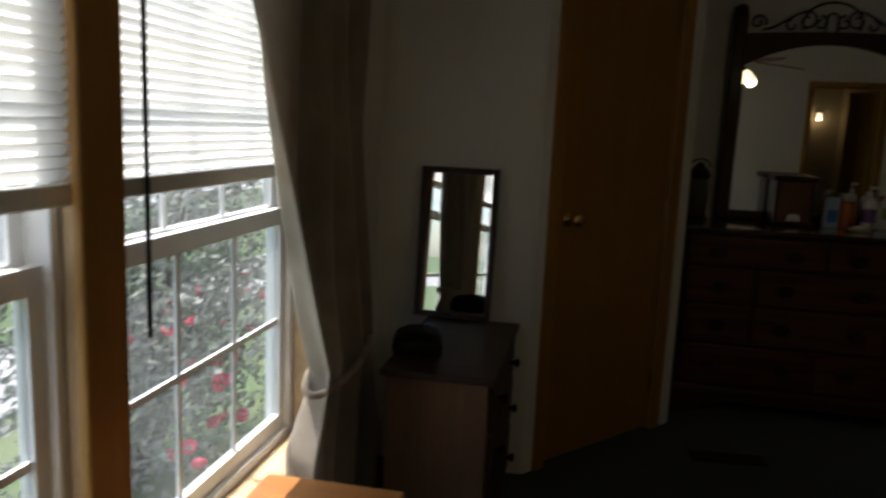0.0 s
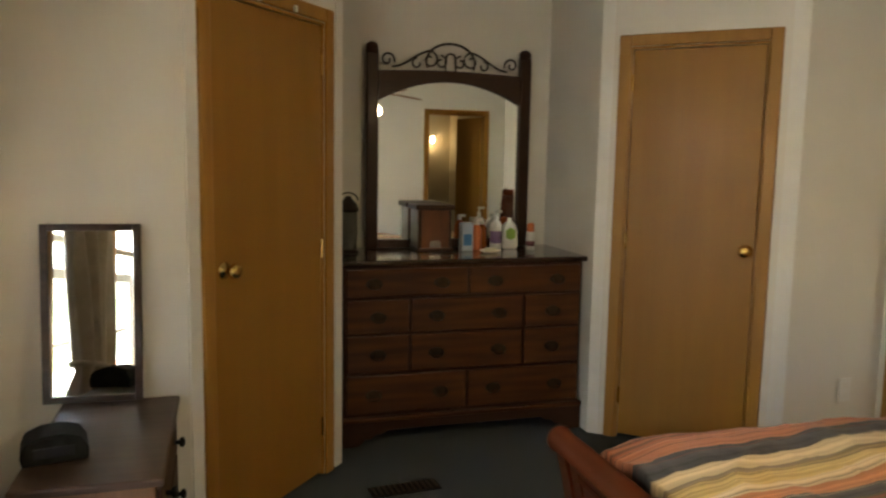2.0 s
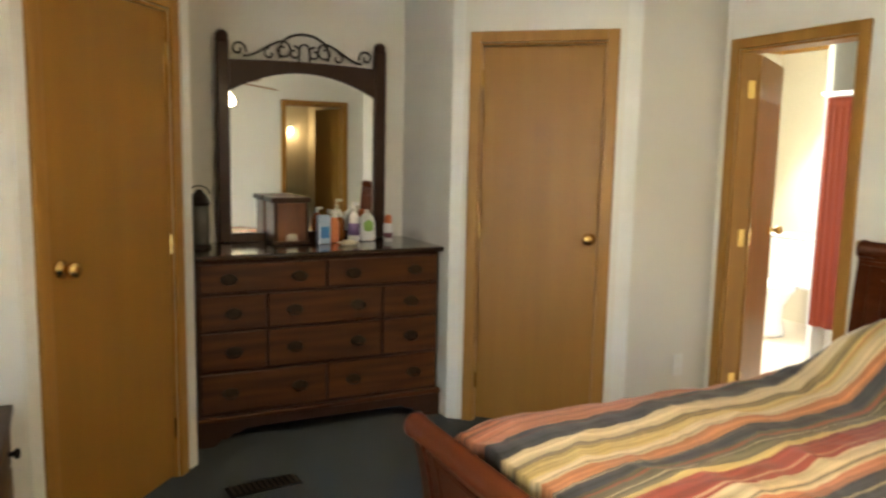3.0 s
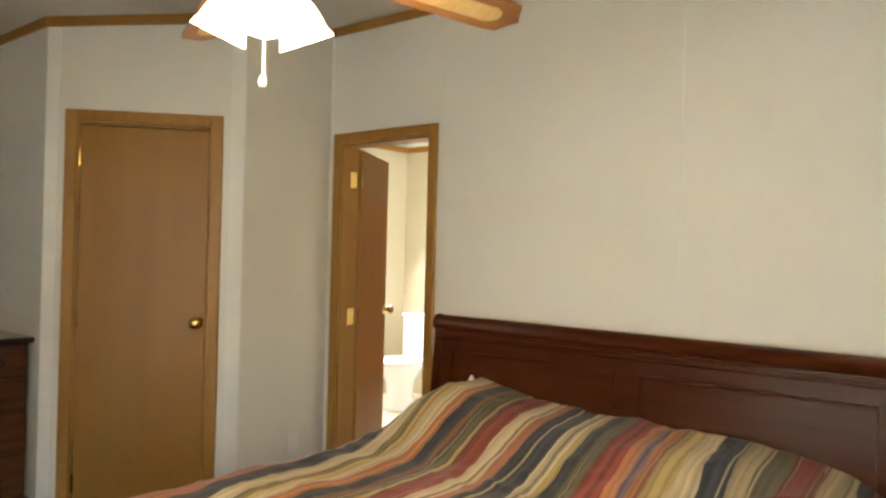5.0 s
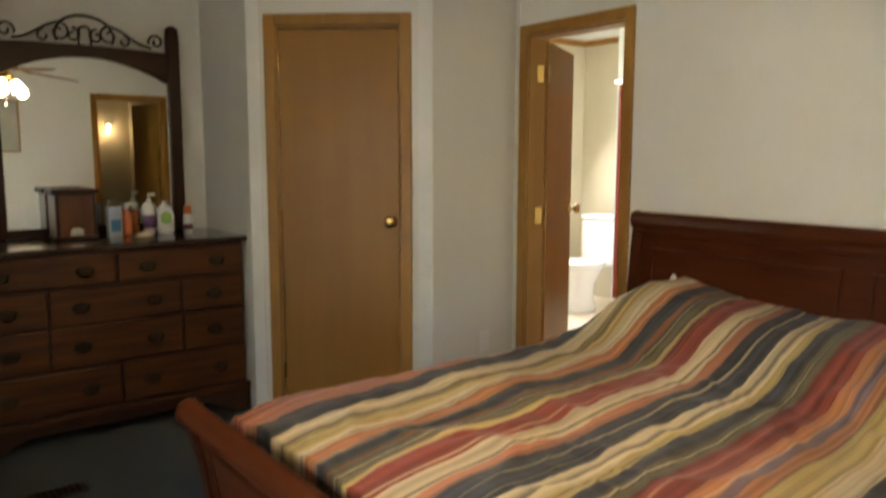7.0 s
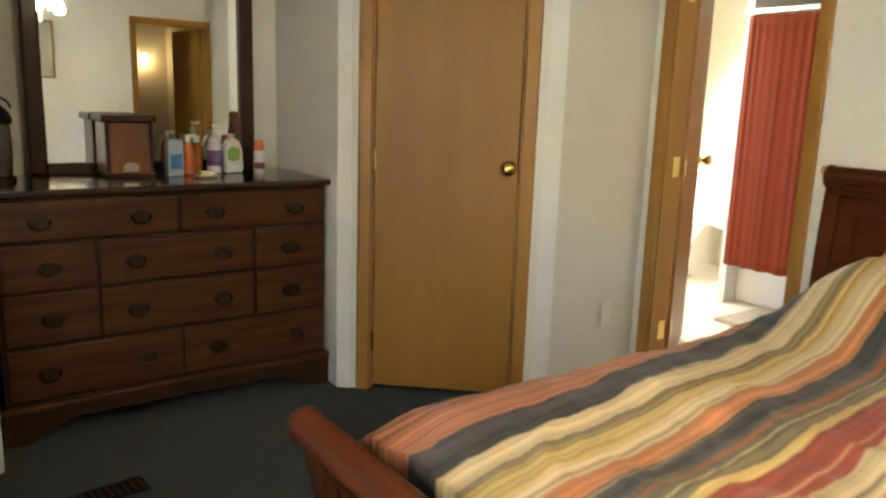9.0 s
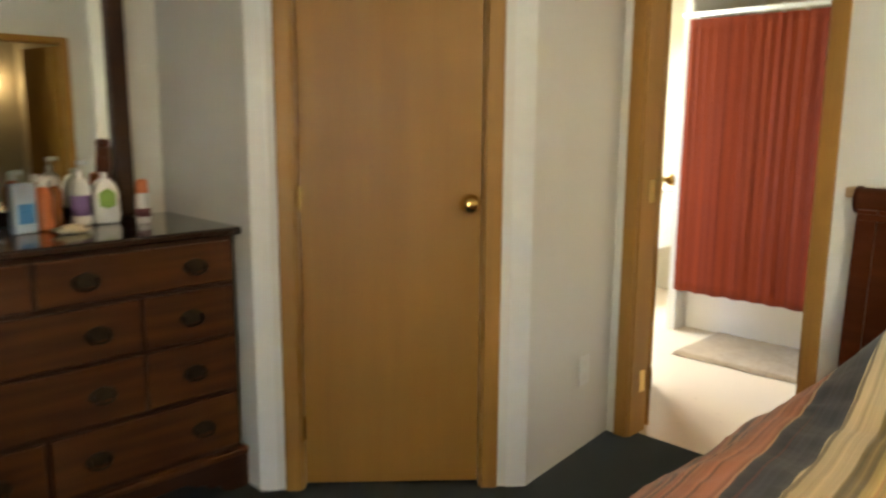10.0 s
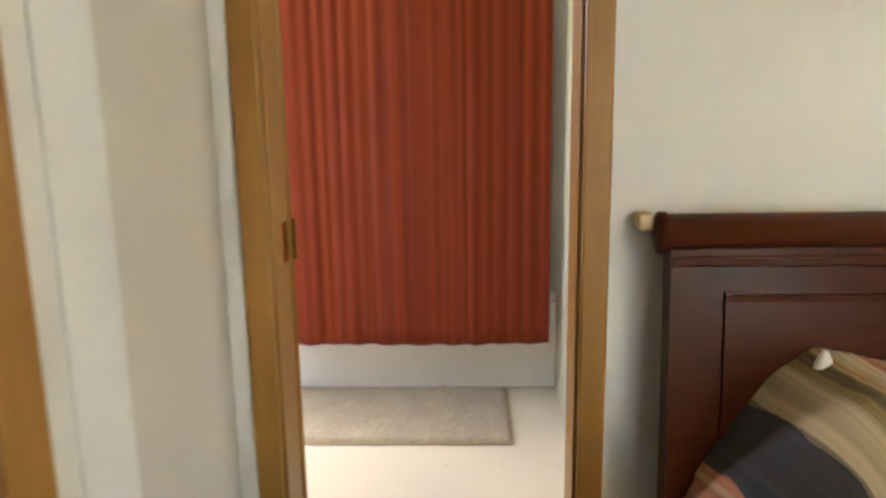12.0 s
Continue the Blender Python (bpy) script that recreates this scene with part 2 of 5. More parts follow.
wall("wall_west", (WX, BACK - 0.1), (WX, 3.13), "beige panelled wall with two windows", openings=[(w0 - BACK + 0.1, w1 - BACK + 0.1, WZ0, WZ1) for w0, w1 in WIN], thick=0.14)
wall("wall_mirror_side", (WX, 3.03), P0, "beige panelled wall behind the nightstand")
wall("wall_closet_1", P0, P1, "diagonal beige closet wall with a door", openings=[(D1[0], D1[1], 0, DH)])
wall("wall_alcove_west", (1.483, 3.758), (1.483, 4.57), "beige side wall of the dresser alcove")
wall("wall_north", (1.383, 4.47), (2.86, 4.47), "beige wall behind the dresser")
wall("wall_alcove_east", (2.764, 3.856), (2.764, 4.57), "shaded side wall of the dresser alcove", side=-1)
wall("wall_closet_2", Q0, Q1, "diagonal beige closet wall with a door", openings=[(D2[0], D2[1], 0, DH)])
wall("wall_short", Q1, (EX + 0.002, 3.315), "short beige wall between closet and bathroom door")
BD = (2.580, 3.221)
wall("wall_east", (EX, 0.25), (EX, 3.415), "beige panelled wall behind the headboard", openings=[(BD[0] - 0.25, BD[1] - 0.25, 0, DH)], side=-1, thick=0.12)
wall("wall_jog", (EX + 0.12, 0.25), (4.62, 0.25), "beige return wall beside the bed", side=1)
wall("wall_south_east", (4.52, BACK - 0.1), (4.52, 0.25), "beige wall by the hall door", side=-1)
HD = (3.42, 4.16)
wall("wall_south", (WX - 0.1, BACK), (4.62, BACK), "beige wall with an open door to the hall", side=-1, openings=[(HD[0] - WX + 0.1, HD[1] - WX + 0.1, 0, DH)])
wall("wall_outer_north", (WX - 0.14, 5.1), (6.9, 5.1), "plain outer wall", mat=BATHWALL, openings=[(4.25, 5.05, 0.9, 2.0)])
wall("wall_outer_west", (WX - 0.14, 3.0), (WX - 0.14, 5.2), "plain outer wall")
wall("wall_hall_west", (3.2, BACK - 0.1), (3.2, -4.1), "cream hall wall", side=-1, mat=BATHWALL)
wall("wall_hall_east", (4.7, BACK - 0.1), (4.7, -4.1), "cream hall wall", side=1, mat=BATHWALL)
wall("wall_hall_end", (3.1, -4.1), (4.8, -4.1), "cream hall end wall", side=-1, mat=BATHWALL)

bm = bmesh.new()
box(bm, WX - 0.14, EX + 0.07, 0.25, 5.2, -0.12, 0.0)
box(bm, WX - 0.14, 4.8, BACK - 3.5, 0.25, -0.12, 0.0)
tagged(part("floor", bm, CARPET), "dark teal wall-to-wall carpet", "floor", kind="structure")
bm = bmesh.new()
box(bm, EX + 0.07, 6.9, 2.3, 5.2, -0.12, 0.0)
tagged(part("floor_bathroom", bm, VINYL), "cream sheet vinyl bathroom floor", "floor", kind="structure")
bm = bmesh.new()
vs = box(bm, WX - 0.2, 6.95, BACK - 3.4, 5.25, 0, 0.12)
for v in vs:
    v.co.z += ceil_z(v.co.x)
tagged(part("ceiling", bm, CEIL), "white textured sloping ceiling", "ceiling", kind="structure")


def strip(bm, a, b, z0, z1, depth, side=1, ends=0.0, follow=False):
    """A batten on a wall's face between two points, standing proud of it."""
    a, b = Vector((*a, 0)), Vector((*b, 0))
    d = (b - a).normalized()
    nrm = Vector((d.y, -d.x, 0)) * side
    p = [a - d * ends, b + d * ends, b + d * ends + nrm * depth, a - d * ends + nrm * depth]
    lo = [bm.verts.new((q.x, q.y, (ceil_z(q.x) + z0) if follow else z0)) for q in p]
    hi = [bm.verts.new((q.x, q.y, (ceil_z(q.x) + z1) if follow else z1)) for q in p]
    bm.faces.new(lo[::-1])
    bm.faces.new(hi)
    for i in range(4):
        bm.faces.new((lo[i], lo[(i + 1) % 4], hi[(i + 1) % 4], hi[i]))


runs = [((WX, BACK), (WX, 3.03)), ((WX, 3.03), P0), (P0, P1), (P1, (1.483, 4.47)), ((1.483, 4.47), (2.764, 4.47)), ((2.764, 4.47), Q0), (Q0, Q1),
        (Q1, (EX, 3.315)), ((EX, 3.315), (EX, 0.25)), ((4.52, 0.25), (4.52, BACK)), ((4.52, BACK), (WX, BACK))]
for i, (a, b) in enumerate(runs):
    bm = bmesh.new()
    strip(bm, a, b, -0.047, 0.004, 0.016, ends=0.006, follow=True)
    tagged(part("trim", bm, CASING), "brown wooden cove trim under the ceiling", "trim", kind="structure")

# white corner battens beside the closet doors and thin wall seams
u1 = (Vector(P1) - Vector(P0)).normalized()
u2 = (Vector(Q1) - Vector(Q0)).normalized()
def along(p, u, s):
    return (p[0] + u.x * s, p[1] + u.y * s)
L1, L2 = (Vector(P1) - Vector(P0)).length, (Vector(Q1) - Vector(Q0)).length
for a, b in ((along(P0, u1, 0.005), along(P0, u1, 0.06)), (along(P0, u1, L1 - 0.055), along(P0, u1, L1 - 0.002)),
             (along(Q0, u2, 0.002), along(Q0, u2, 0.06)), (along(Q0, u2, L2 - 0.07), along(Q0, u2, L2 - 0.003))):
    bm = bmesh.new()
    strip(bm, a, b, 0.0, min(ceil_z(a[0]), ceil_z(b[0])) - 0.045, 0.006)
    tagged(part("trim", bm, STRIP), "pale batten covering a wall corner", "trim", kind="structure")
for a, b, z0 in (((EX, 1.316), (EX, 1.304), 1.0), ((EX, 2.510), (EX, 2.500), 2.01), ((EX, 3.313), (EX, 3.280), 0.0)):
    bm = bmesh.new()
    strip(bm, a, b, z0, ceil_z(a[0]) - 0.045, 0.003)
    tagged(part("trim", bm, WALL), "thin batten over a panel seam", "trim", kind="structure")


# ---------------- doors ----------------
def knob(parent, x, y, z, out):
    """A brass door knob on a rose; out is +1 or -1 along y."""
    bm = bmesh.new()
    prof = [(0.0, 0.0), (0.031, 0.0), (0.031, 0.006), (0.013, 0.010), (0.011, 0.028), (0.020, 0.036), (0.027, 0.046), (0.027, 0.056), (0.021, 0.064), (0.008, 0.067), (0.0, 0.067)]
    lathe(bm, prof, 20, Matrix.Translation((x, y, z)) @ Matrix.Rotation(radians(90 if out < 0 else -90), 4, "X"))
    return part("door_knob", bm, BRASS, parent, "polished brass knob", smooth=True)


def hinge(parent, x, y, z):
    bm = bmesh.new()
    box(bm, x - 0.006, x + 0.006, y - 0.003, y, z - 0.040, z + 0.040)
    lathe(bm, [(0.0, -0.042), (0.0045, -0.042), (0.0045, 0.042), (0.0, 0.042)], 8, Matrix.Translation((x, y - 0.003, z)))
    return part("hinge", bm, BRASS, parent, "small brass hinge")


DOOR_BASE = {}


def door(name, p, u, s0, s1, label):
    """A flush slab door in the opening from s0 to s1 along u from p, with its casing, knob and hinges."""
    ang = math.atan2(u.y, u.x)
    base = Matrix.Translation((p[0], p[1], 0)) @ Matrix.Rotation(ang, 4, "Z")
    t = thing(name, label, "door", base, kind="structure")
    DOOR_BASE[t.name] = base
    for nm, dims in (("casing", (s0 - 0.052, s0 + 0.004, -0.016, 0.0, 0, DH + 0.05)), ("casing", (s1 - 0.004, s1 + 0.052, -0.016, 0.0, 0, DH + 0.05)),
                     ("head_casing", (s0 + 0.004, s1 - 0.004, -0.016, 0.0, DH - 0.004, DH + 0.05))):
        boxpart(nm, dims, CASING, t, 0.005)
    for nm, dims in (("jamb", (s0, s0 + 0.012, 0.001, 0.12, 0, DH - 0.004)), ("jamb", (s1 - 0.012, s1, 0.001, 0.12, 0, DH - 0.004)), ("head_jamb", (s0 + 0.012, s1 - 0.012, 0.001, 0.12, DH - 0.016, DH - 0.004))):
        boxpart(nm, dims, CASING, t, 0.002)
    return t


d1 = door("door_1", P0, u1, *D1, "closed tan oak-look closet door with a brass knob")
boxpart("door_slab", (D1[0] + 0.014, D1[1] - 0.014, 0.010, 0.046, 0.012, DH - 0.02), DOOR, d1, 0.003)
knob(d1, D1[0] + 0.075, 0.010, 0.985, -1)
for z in (0.22, 1.0, 1.76):
    hinge(d1, D1[1] - 0.012, 0.008, z)
d2 = door("door_2", Q0, u2, *D2, "closed tan oak-look closet door with a brass knob")
boxpart("door_slab", (D2[0] + 0.014, D2[1] - 0.014, 0.010, 0.046, 0.018, DH - 0.02), DOOR, d2, 0.003)
knob(d2, D2[1] - 0.054, 0.010, 0.985, -1)
for z in (0.22, 1.0, 1.76):
    hinge(d2, D2[0] + 0.012, 0.008, z)
# small hooks above the first closet door
for s in (0.36, 0.58):
    boxpart("hook", (s, s + 0.016, -0.028, -0.016, DH - 0.005, DH + 0.02), WHITE, d1, 0.003, "small white over-door hook")

# bathroom door, open into the bathroom
d3 = door("door_3", (EX, BD[1]), Vector((0, -1)), 0.0, BD[1] - BD[0], "open tan oak-look bathroom door with a brass knob")


def leaf_part(parent, world_m, width, sides=(-1, 1)):
    """An open slab with knobs and hinge plates, hung at world_m under its door."""
    slab = boxpart("door_slab", (0.0, width, 0.0, 0.036, 0.015, DH - 0.02), DOOR, parent, 0.003, m=DOOR_BASE[parent.name].inverted() @ world_m)
    for side in sides:
        knob(slab, width - 0.06, 0.0 if side < 0 else 0.036, 0.985, side)
    for z in (0.22, 0.985, 1.74):
        boxpart("hinge", (-0.014, 0.012, -0.004, -0.0005, z - 0.045, z + 0.045), BRASS, slab, 0.001, "brass hinge plate")
    return slab


for z in (0.22, 0.985, 1.74):
    boxpart("hinge", (0.0122, 0.0145, 0.055, 0.105, z - 0.045, z + 0.045), BRASS, d3, 0.001, "brass hinge plate on the jamb")
leaf_part(d3, Matrix.Translation((EX + 0.135, BD[1] - 0.02, 0)) @ Matrix.Rotation(radians(30), 4, "Z"), 0.61)

# hall door behind the camera, open into the bedroom
d4 = door("door_4", (HD[1], BACK), Vector((-1, 0)), 0.0, HD[1] - HD[0], "open hall doorway with a brown casing")
leaf_part(d4, Matrix.Translation((HD[1] - 0.02, BACK - 0.14, 0)) @ Matrix.Rotation(radians(262), 4, "Z"), 0.70, (1,))


# ---------------- windows ----------------
def blind(y0, y1, low):
    t = thing("window_blind", "white slatted blind, half lowered over the window", "blind", group="window blinds")
    boxpart("head_rail", (WX - 0.048, WX - 0.012, y0 + 0.012, y1 - 0.012, WZ1 - 0.04, WZ1 - 0.008), WHITE, t, 0.003)
    boxpart("bottom_rail", (WX - 0.045, WX - 0.015, y0 + 0.014, y1 - 0.014, low - 0.035, low), WHITE, t, 0.004)
    bm = bmesh.new()
    vs = box(bm, -0.013, 0.013, y0 + 0.014, y1 - 0.014, -0.0008, 0.0008)
    me = mesh_of("slat", bm, SLAT)
    z, k = low + 0.014, 0
    while z < WZ1 - 0.045:
        ob = new("slat", me)
        ob.parent = t
        ob.matrix_local = Matrix.Translation((WX - 0.03, 0, z)) @ Matrix.Rotation(radians(-48), 4, "Y")
        z += 0.0195
    bm = bmesh.new()
    tube(bm, [(WX - 0.006, y0 + 0.10, WZ1 - 0.04), (WX - 0.004, y0 + 0.10, 0.9)], 0.005, 6)
    part("wand", bm, BLACK if y0 > 1.3 else WHITE, t, "thin tilt wand")
    return t


SLAT = material("blind_slat", (0.80, 0.80, 0.77), 0.45, var=0.02, scale=20, second=(0.76, 0.76, 0.73), mixscale=4)
_b = SLAT.node_tree.nodes["Principled BSDF"]
_b.inputs["Subsurface Weight"].default_value = 0.0
_t = SLAT.node_tree.nodes.new("ShaderNodeBsdfTranslucent")
_t.inputs["Color"].default_value = (0.94, 0.93, 0.90, 1)
_m = SLAT.node_tree.nodes.new("ShaderNodeMixShader")
_m.inputs[0].default_value = 0.8
SLAT.node_tree.links.new(_b.outputs[0], _m.inputs[1])
SLAT.node_tree.links.new(_t.outputs[0], _m.inputs[2])
SLAT.node_tree.links.new(_m.outputs[0], SLAT.node_tree.nodes["Material Output"].inputs["Surface"])

SX = WX - 0.085
for i, (y0, y1) in enumerate(WIN):
    t = thing(f"window_{i + 1}", "white vinyl sash window with thin muntins", "window", kind="structure")
    for dims in ((SX - 0.05, SX + 0.03, y0, y0 + 0.03, WZ0, WZ1), (SX - 0.05, SX + 0.03, y1 - 0.03, y1, WZ0, WZ1),
                 (SX - 0.05, SX + 0.03, y0 + 0.03, y1 - 0.03, WZ0, WZ0 + 0.03), (SX - 0.05, SX + 0.03, y0 + 0.03, y1 - 0.03, WZ1 - 0.03, WZ1)):
        boxpart("window_frame", dims, WHITE, t, 0.004)
    mid = 1.045
    # lower sash inside, upper sash outside
    for nm, x, z0, z1 in (("lower_sash", SX, WZ0 + 0.03, mid + 0.02), ("upper_sash", SX - 0.03, mid - 0.02, WZ1 - 0.03)):
        bm = bmesh.new()
        a, b = y0 + 0.03, y1 - 0.03
        box(bm, x - 0.012, x + 0.012, a, a + 0.035, z0, z1)
        box(bm, x - 0.012, x + 0.012, b - 0.035, b, z0, z1)
        box(bm, x - 0.012, x + 0.012, a + 0.035, b - 0.035, z0, z0 + 0.045)
        box(bm, x - 0.012, x + 0.012, a + 0.035, b - 0.035, z1 - 0.045, z1)
        sash = part(nm, bm, WHITE, t)
        g0, g1 = a + 0.035, b - 0.035
        for f in (1 / 3, 2 / 3):
            boxpart("muntin", (x - 0.004, x + 0.004, g0 + (g1 - g0) * f - 0.008, g0 + (g1 - g0) * f + 0.008, z0 + 0.045, z1 - 0.045), WHITE, sash, 0)
        zm = (z0 + z1) / 2
        boxpart("muntin", (x - 0.005, x + 0.005, g0, g1, zm - 0.008, zm + 0.008), WHITE, sash, 0)
        pane = boxpart("pane", (x - 0.0015, x + 0.0015, g0, g1, z0 + 0.045, z1 - 0.045), GLASS, sash, 0, "clear window pane")
        pane.visible_shadow = False
    # wooden jamb liners, casing and stool
    for dims in ((WX - 0.05, WX + 0.002, y0 - 0.001, y0 + 0.010, WZ0, WZ1), (WX - 0.05, WX + 0.002, y1 - 0.010, y1 + 0.001, WZ0, WZ1)):
        boxpart("jamb_liner", dims, SILLWOOD, t, 0.001)
    boxpart("window_sill", (WX - 0.054, WX + 0.05, y0 - 0.02, y1 + 0.05, WZ0 - 0.02, WZ0 + 0.006), SILLWOOD, t, 0.005, "pale wooden sill")
    boxpart("head_casing", (WX + 0.001, WX + 0.018, y0 - 0.055, y1 + 0.055, WZ1, WZ1 + 0.055), CASING, t, 0.004)
    boxpart("apron", (WX + 0.001, WX + 0.014, y0 - 0.02, y1 + 0.02, WZ0 - 0.075, WZ0 - 0.02), CASING, t, 0.004)
    blind(y0, y1, 1.20)
t = thing("window_mullion", "brown wooden post between the two windows", "trim", kind="structure")
boxpart("post", (WX + 0.001, WX + 0.022, WIN[0][1] - 0.055, WIN[1][0] - 0.002, WZ0 + 0.01, WZ1), CASING, t, 0.006)
for y in (WIN[0][0] - 0.056, WIN[1][1] + 0.002):
    boxpart("side_casing", (WX + 0.001, WX + 0.018, y, y + 0.054, WZ0 + 0.008, WZ1), CASING, t, 0.004)


# ---------------- curtain by the window ----------------
CURT = material("curtain_cloth", (0.33, 0.28, 0.21), 0.5, spec=0.3, var=0.08, scale=25, second=(0.25, 0.205, 0.15), mixscale=6, bump=0.4, bump_scale=300, sheen=0.2)

# daylight glows a little through the cloth
_cn, _cl = CURT.node_tree.nodes, CURT.node_tree.links
_ct, _cm = _cn.new("ShaderNodeBsdfTranslucent"), _cn.new("ShaderNodeMixShader")
_ct.inputs["Color"].default_value, _cm.inputs[0].default_value = (0.55, 0.49, 0.40, 1), 0.12
_cl.new(_cn["Principled BSDF"].outputs[0], _cm.inputs[1])
_cl.new(_ct.outputs[0], _cm.inputs[2])
_cl.new(_cm.outputs[0], _cn["Material Output"].inputs["Surface"])


def curtain(y_wall, y_open, z_top, z_bot, z_tie, flip):
    """A full-length panel gathered by a tie-back at z_tie; its folds fall from the rod to the tie and flare below it."""
    t = thing("curtain", "taupe satin curtain held by a tie-back beside the window", "curtain", group="window curtains")
    bm = bmesh.new()
    nz, nu = 70, 90
    rows = []
    for i in range(nz + 1):
        z = z_top + (z_bot - z_top) * i / nz
        if z > z_tie:
            f = (z_top - z) / (z_top - z_tie)
            k = f ** 2.6
            inner = y_open + (y_wall - flip * 0.39 - y_open) * k
            outer = y_wall + (y_wall - flip * 0.0 - y_wall) * k
            amp = 0.058 * (1 - 0.40 * k)
            bulge = 0.09 * k
        else:
            f = (z_tie - z) / (z_tie - z_bot)
            g = min(1, f * 3)
            inner, outer = y_wall - flip * (0.39 + 0.07 * g), y_wall + flip * 0.06 * g
            amp = 0.026 + 0.034 * g
            bulge = 0.09 - 0.05 * g
        row = []
        for j in range(nu + 1):
            u = j / nu
            y = inner + (outer - inner) * u
            x = WX + 0.072 + 0.7 * bulge + amp * math.sin(u * 2 * math.pi * 3.3 + 1.1 * math.sin(z * 2.1)) + 0.012 * math.sin(u * 27 + z * 3) + 0.006 * math.sin(u * 55 - z * 4)
            row.append(bm.verts.new((x, y, z)))
        rows.append(row)
    for a, b in zip(rows, rows[1:]):
        for j in range(nu):
            bm.faces.new((a[j], a[j + 1], b[j + 1], b[j]))
    cloth = part("cloth", bm, CURT, t, smooth=True)
    sol = cloth.modifiers.new("thickness", "SOLIDIFY")
    sol.thickness = 0.003
    bm = bmesh.new()
    pts = []
    for i in range(25):
        a = 2 * math.pi * i / 24
        pts.append((WX + 0.130 + 0.060 * math.cos(a), y_wall - flip * 0.195 + 0.210 * math.sin(a), z_tie + 0.035 * math.sin(a)))
    tube(bm, pts, 0.010, 8)
    part("tie_back", bm, CURT, t, "cloth tie-back loop", smooth=True)
    return t


curtain(2.42, 1.81, 2.02, 0.03, 0.66, 1)
rod = thing("curtain_rod", "brown curtain rod over the windows", "curtain rod")
bm = bmesh.new()
tube(bm, [(WX + 0.075, 0.3, 2.035), (WX + 0.075, 2.55, 2.035)], 0.012, 12)
part("pole", bm, FRAME, rod, smooth=True)
for y in (0.35, 2.5):
    boxpart("bracket", (WX + 0.0005, WX + 0.075, y - 0.01, y + 0.01, 2.01, 2.025), FRAME, rod, 0.002)

# ---------------- side table under the window ----------------
t = thing("side_table", "small varnished pine side table under the window", "table", Matrix.Translation((0.605, 1.40, 0)))
boxpart("tabletop", (-0.145, 0.145, -0.24, 0.24, 0.575, 0.60), PINE, t, 0.006)
for x in (-0.115, 0.115):
    for y in (-0.20, 0.20):
        boxpart("leg", (x - 0.018, x + 0.018, y - 0.018, y + 0.018, 0.0, 0.575), PINE, t, 0.004)
for dims in ((-0.096, 0.096, 0.192, 0.208, 0.50, 0.575), (-0.096, 0.096, -0.208, -0.192, 0.50, 0.575), (0.107, 0.123, -0.181, 0.181, 0.50, 0.575), (-0.123, -0.107, -0.181, 0.181, 0.50, 0.575)):
    boxpart("apron", dims, PINE, t, 0.002)

# ---------------- nightstand, leaning mirror, box on it ----------------
t = thing("nightstand", "brown wooden nightstand with round dark knobs", "nightstand", Matrix.Translation((0.67, 2.64, 0)))
boxpart("body", (-0.155, 0.150, -0.305, 0.325, 0.05, 0.59), PLY, t, 0.004)
boxpart("top", (-0.172, 0.172, -0.325, 0.335, 0.59, 0.612), NTOP, t, 0.006)
boxpart("base", (-0.150, 0.145, -0.30, 0.32, 0.0, 0.05), DARKWOOD, t, 0.003)
for k, (z0, z1) in enumerate(((0.44, 0.575), (0.255, 0.425), (0.07, 0.24))):
    dr = boxpart("drawer", (0.150, 0.162, -0.29, 0.31, z0, z1), DARKWOOD, t, 0.004)
    for y in (-0.17, 0.19):
        bm = bmesh.new()
        lathe(bm, [(0.0, 0), (0.007, 0.0), (0.007, 0.012), (0.015, 0.018), (0.016, 0.026), (0.008, 0.031), (0.0, 0.032)], 14, Matrix.Translation((0.162, y, (z0 + z1) / 2)) @ Matrix.Rotation(radians(90), 4, "Y"))
        part("knob", bm, BLACK, dr, "round dark knob", smooth=True)

t = thing("leaning_mirror", "narrow mirror in a dark frame leaning against the wall", "mirror", Matrix.Translation((0.59, 2.955, 0.614)) @ Matrix.Rotation(radians(-2.4), 4, "Z") @ Matrix.Rotation(radians(-5.0), 4, "X"))
for dims in ((-0.145, -0.122, -0.01, 0.012, 0.0, 0.555), (0.122, 0.145, -0.01, 0.012, 0.0, 0.555), (-0.122, 0.122, -0.01, 0.012, 0.0, 0.022), (-0.122, 0.122, -0.01, 0.012, 0.533, 0.555)):
    boxpart("frame", dims, FRAME, t, 0.003)
boxpart("mirror_glass", (-0.122, 0.122, -0.002, 0.004, 0.022, 0.533), SILVER, t, 0)

t = thing("clock_radio", "black clock radio on the nightstand", "clock radio", Matrix.Translation((0.565, 2.52, 0.613)) @ Matrix.Rotation(radians(12), 4, "Z"))
bm = bmesh.new()
prism(bm, [(-0.075, 0.0), (0.075, 0.0), (0.078, 0.03), (0.060, 0.062), (0.02, 0.074), (-0.03, 0.072), (-0.068, 0.056), (-0.08, 0.025)], -0.055, 0.055)
rounded(bm, 0.006)
part("body", bm, BLACK, t)
boxpart("display", (-0.05, 0.045, -0.058, -0.0555, 0.018, 0.045), material("dark_display", (0.03, 0.03, 0.035), 0.1), t, 0.001)

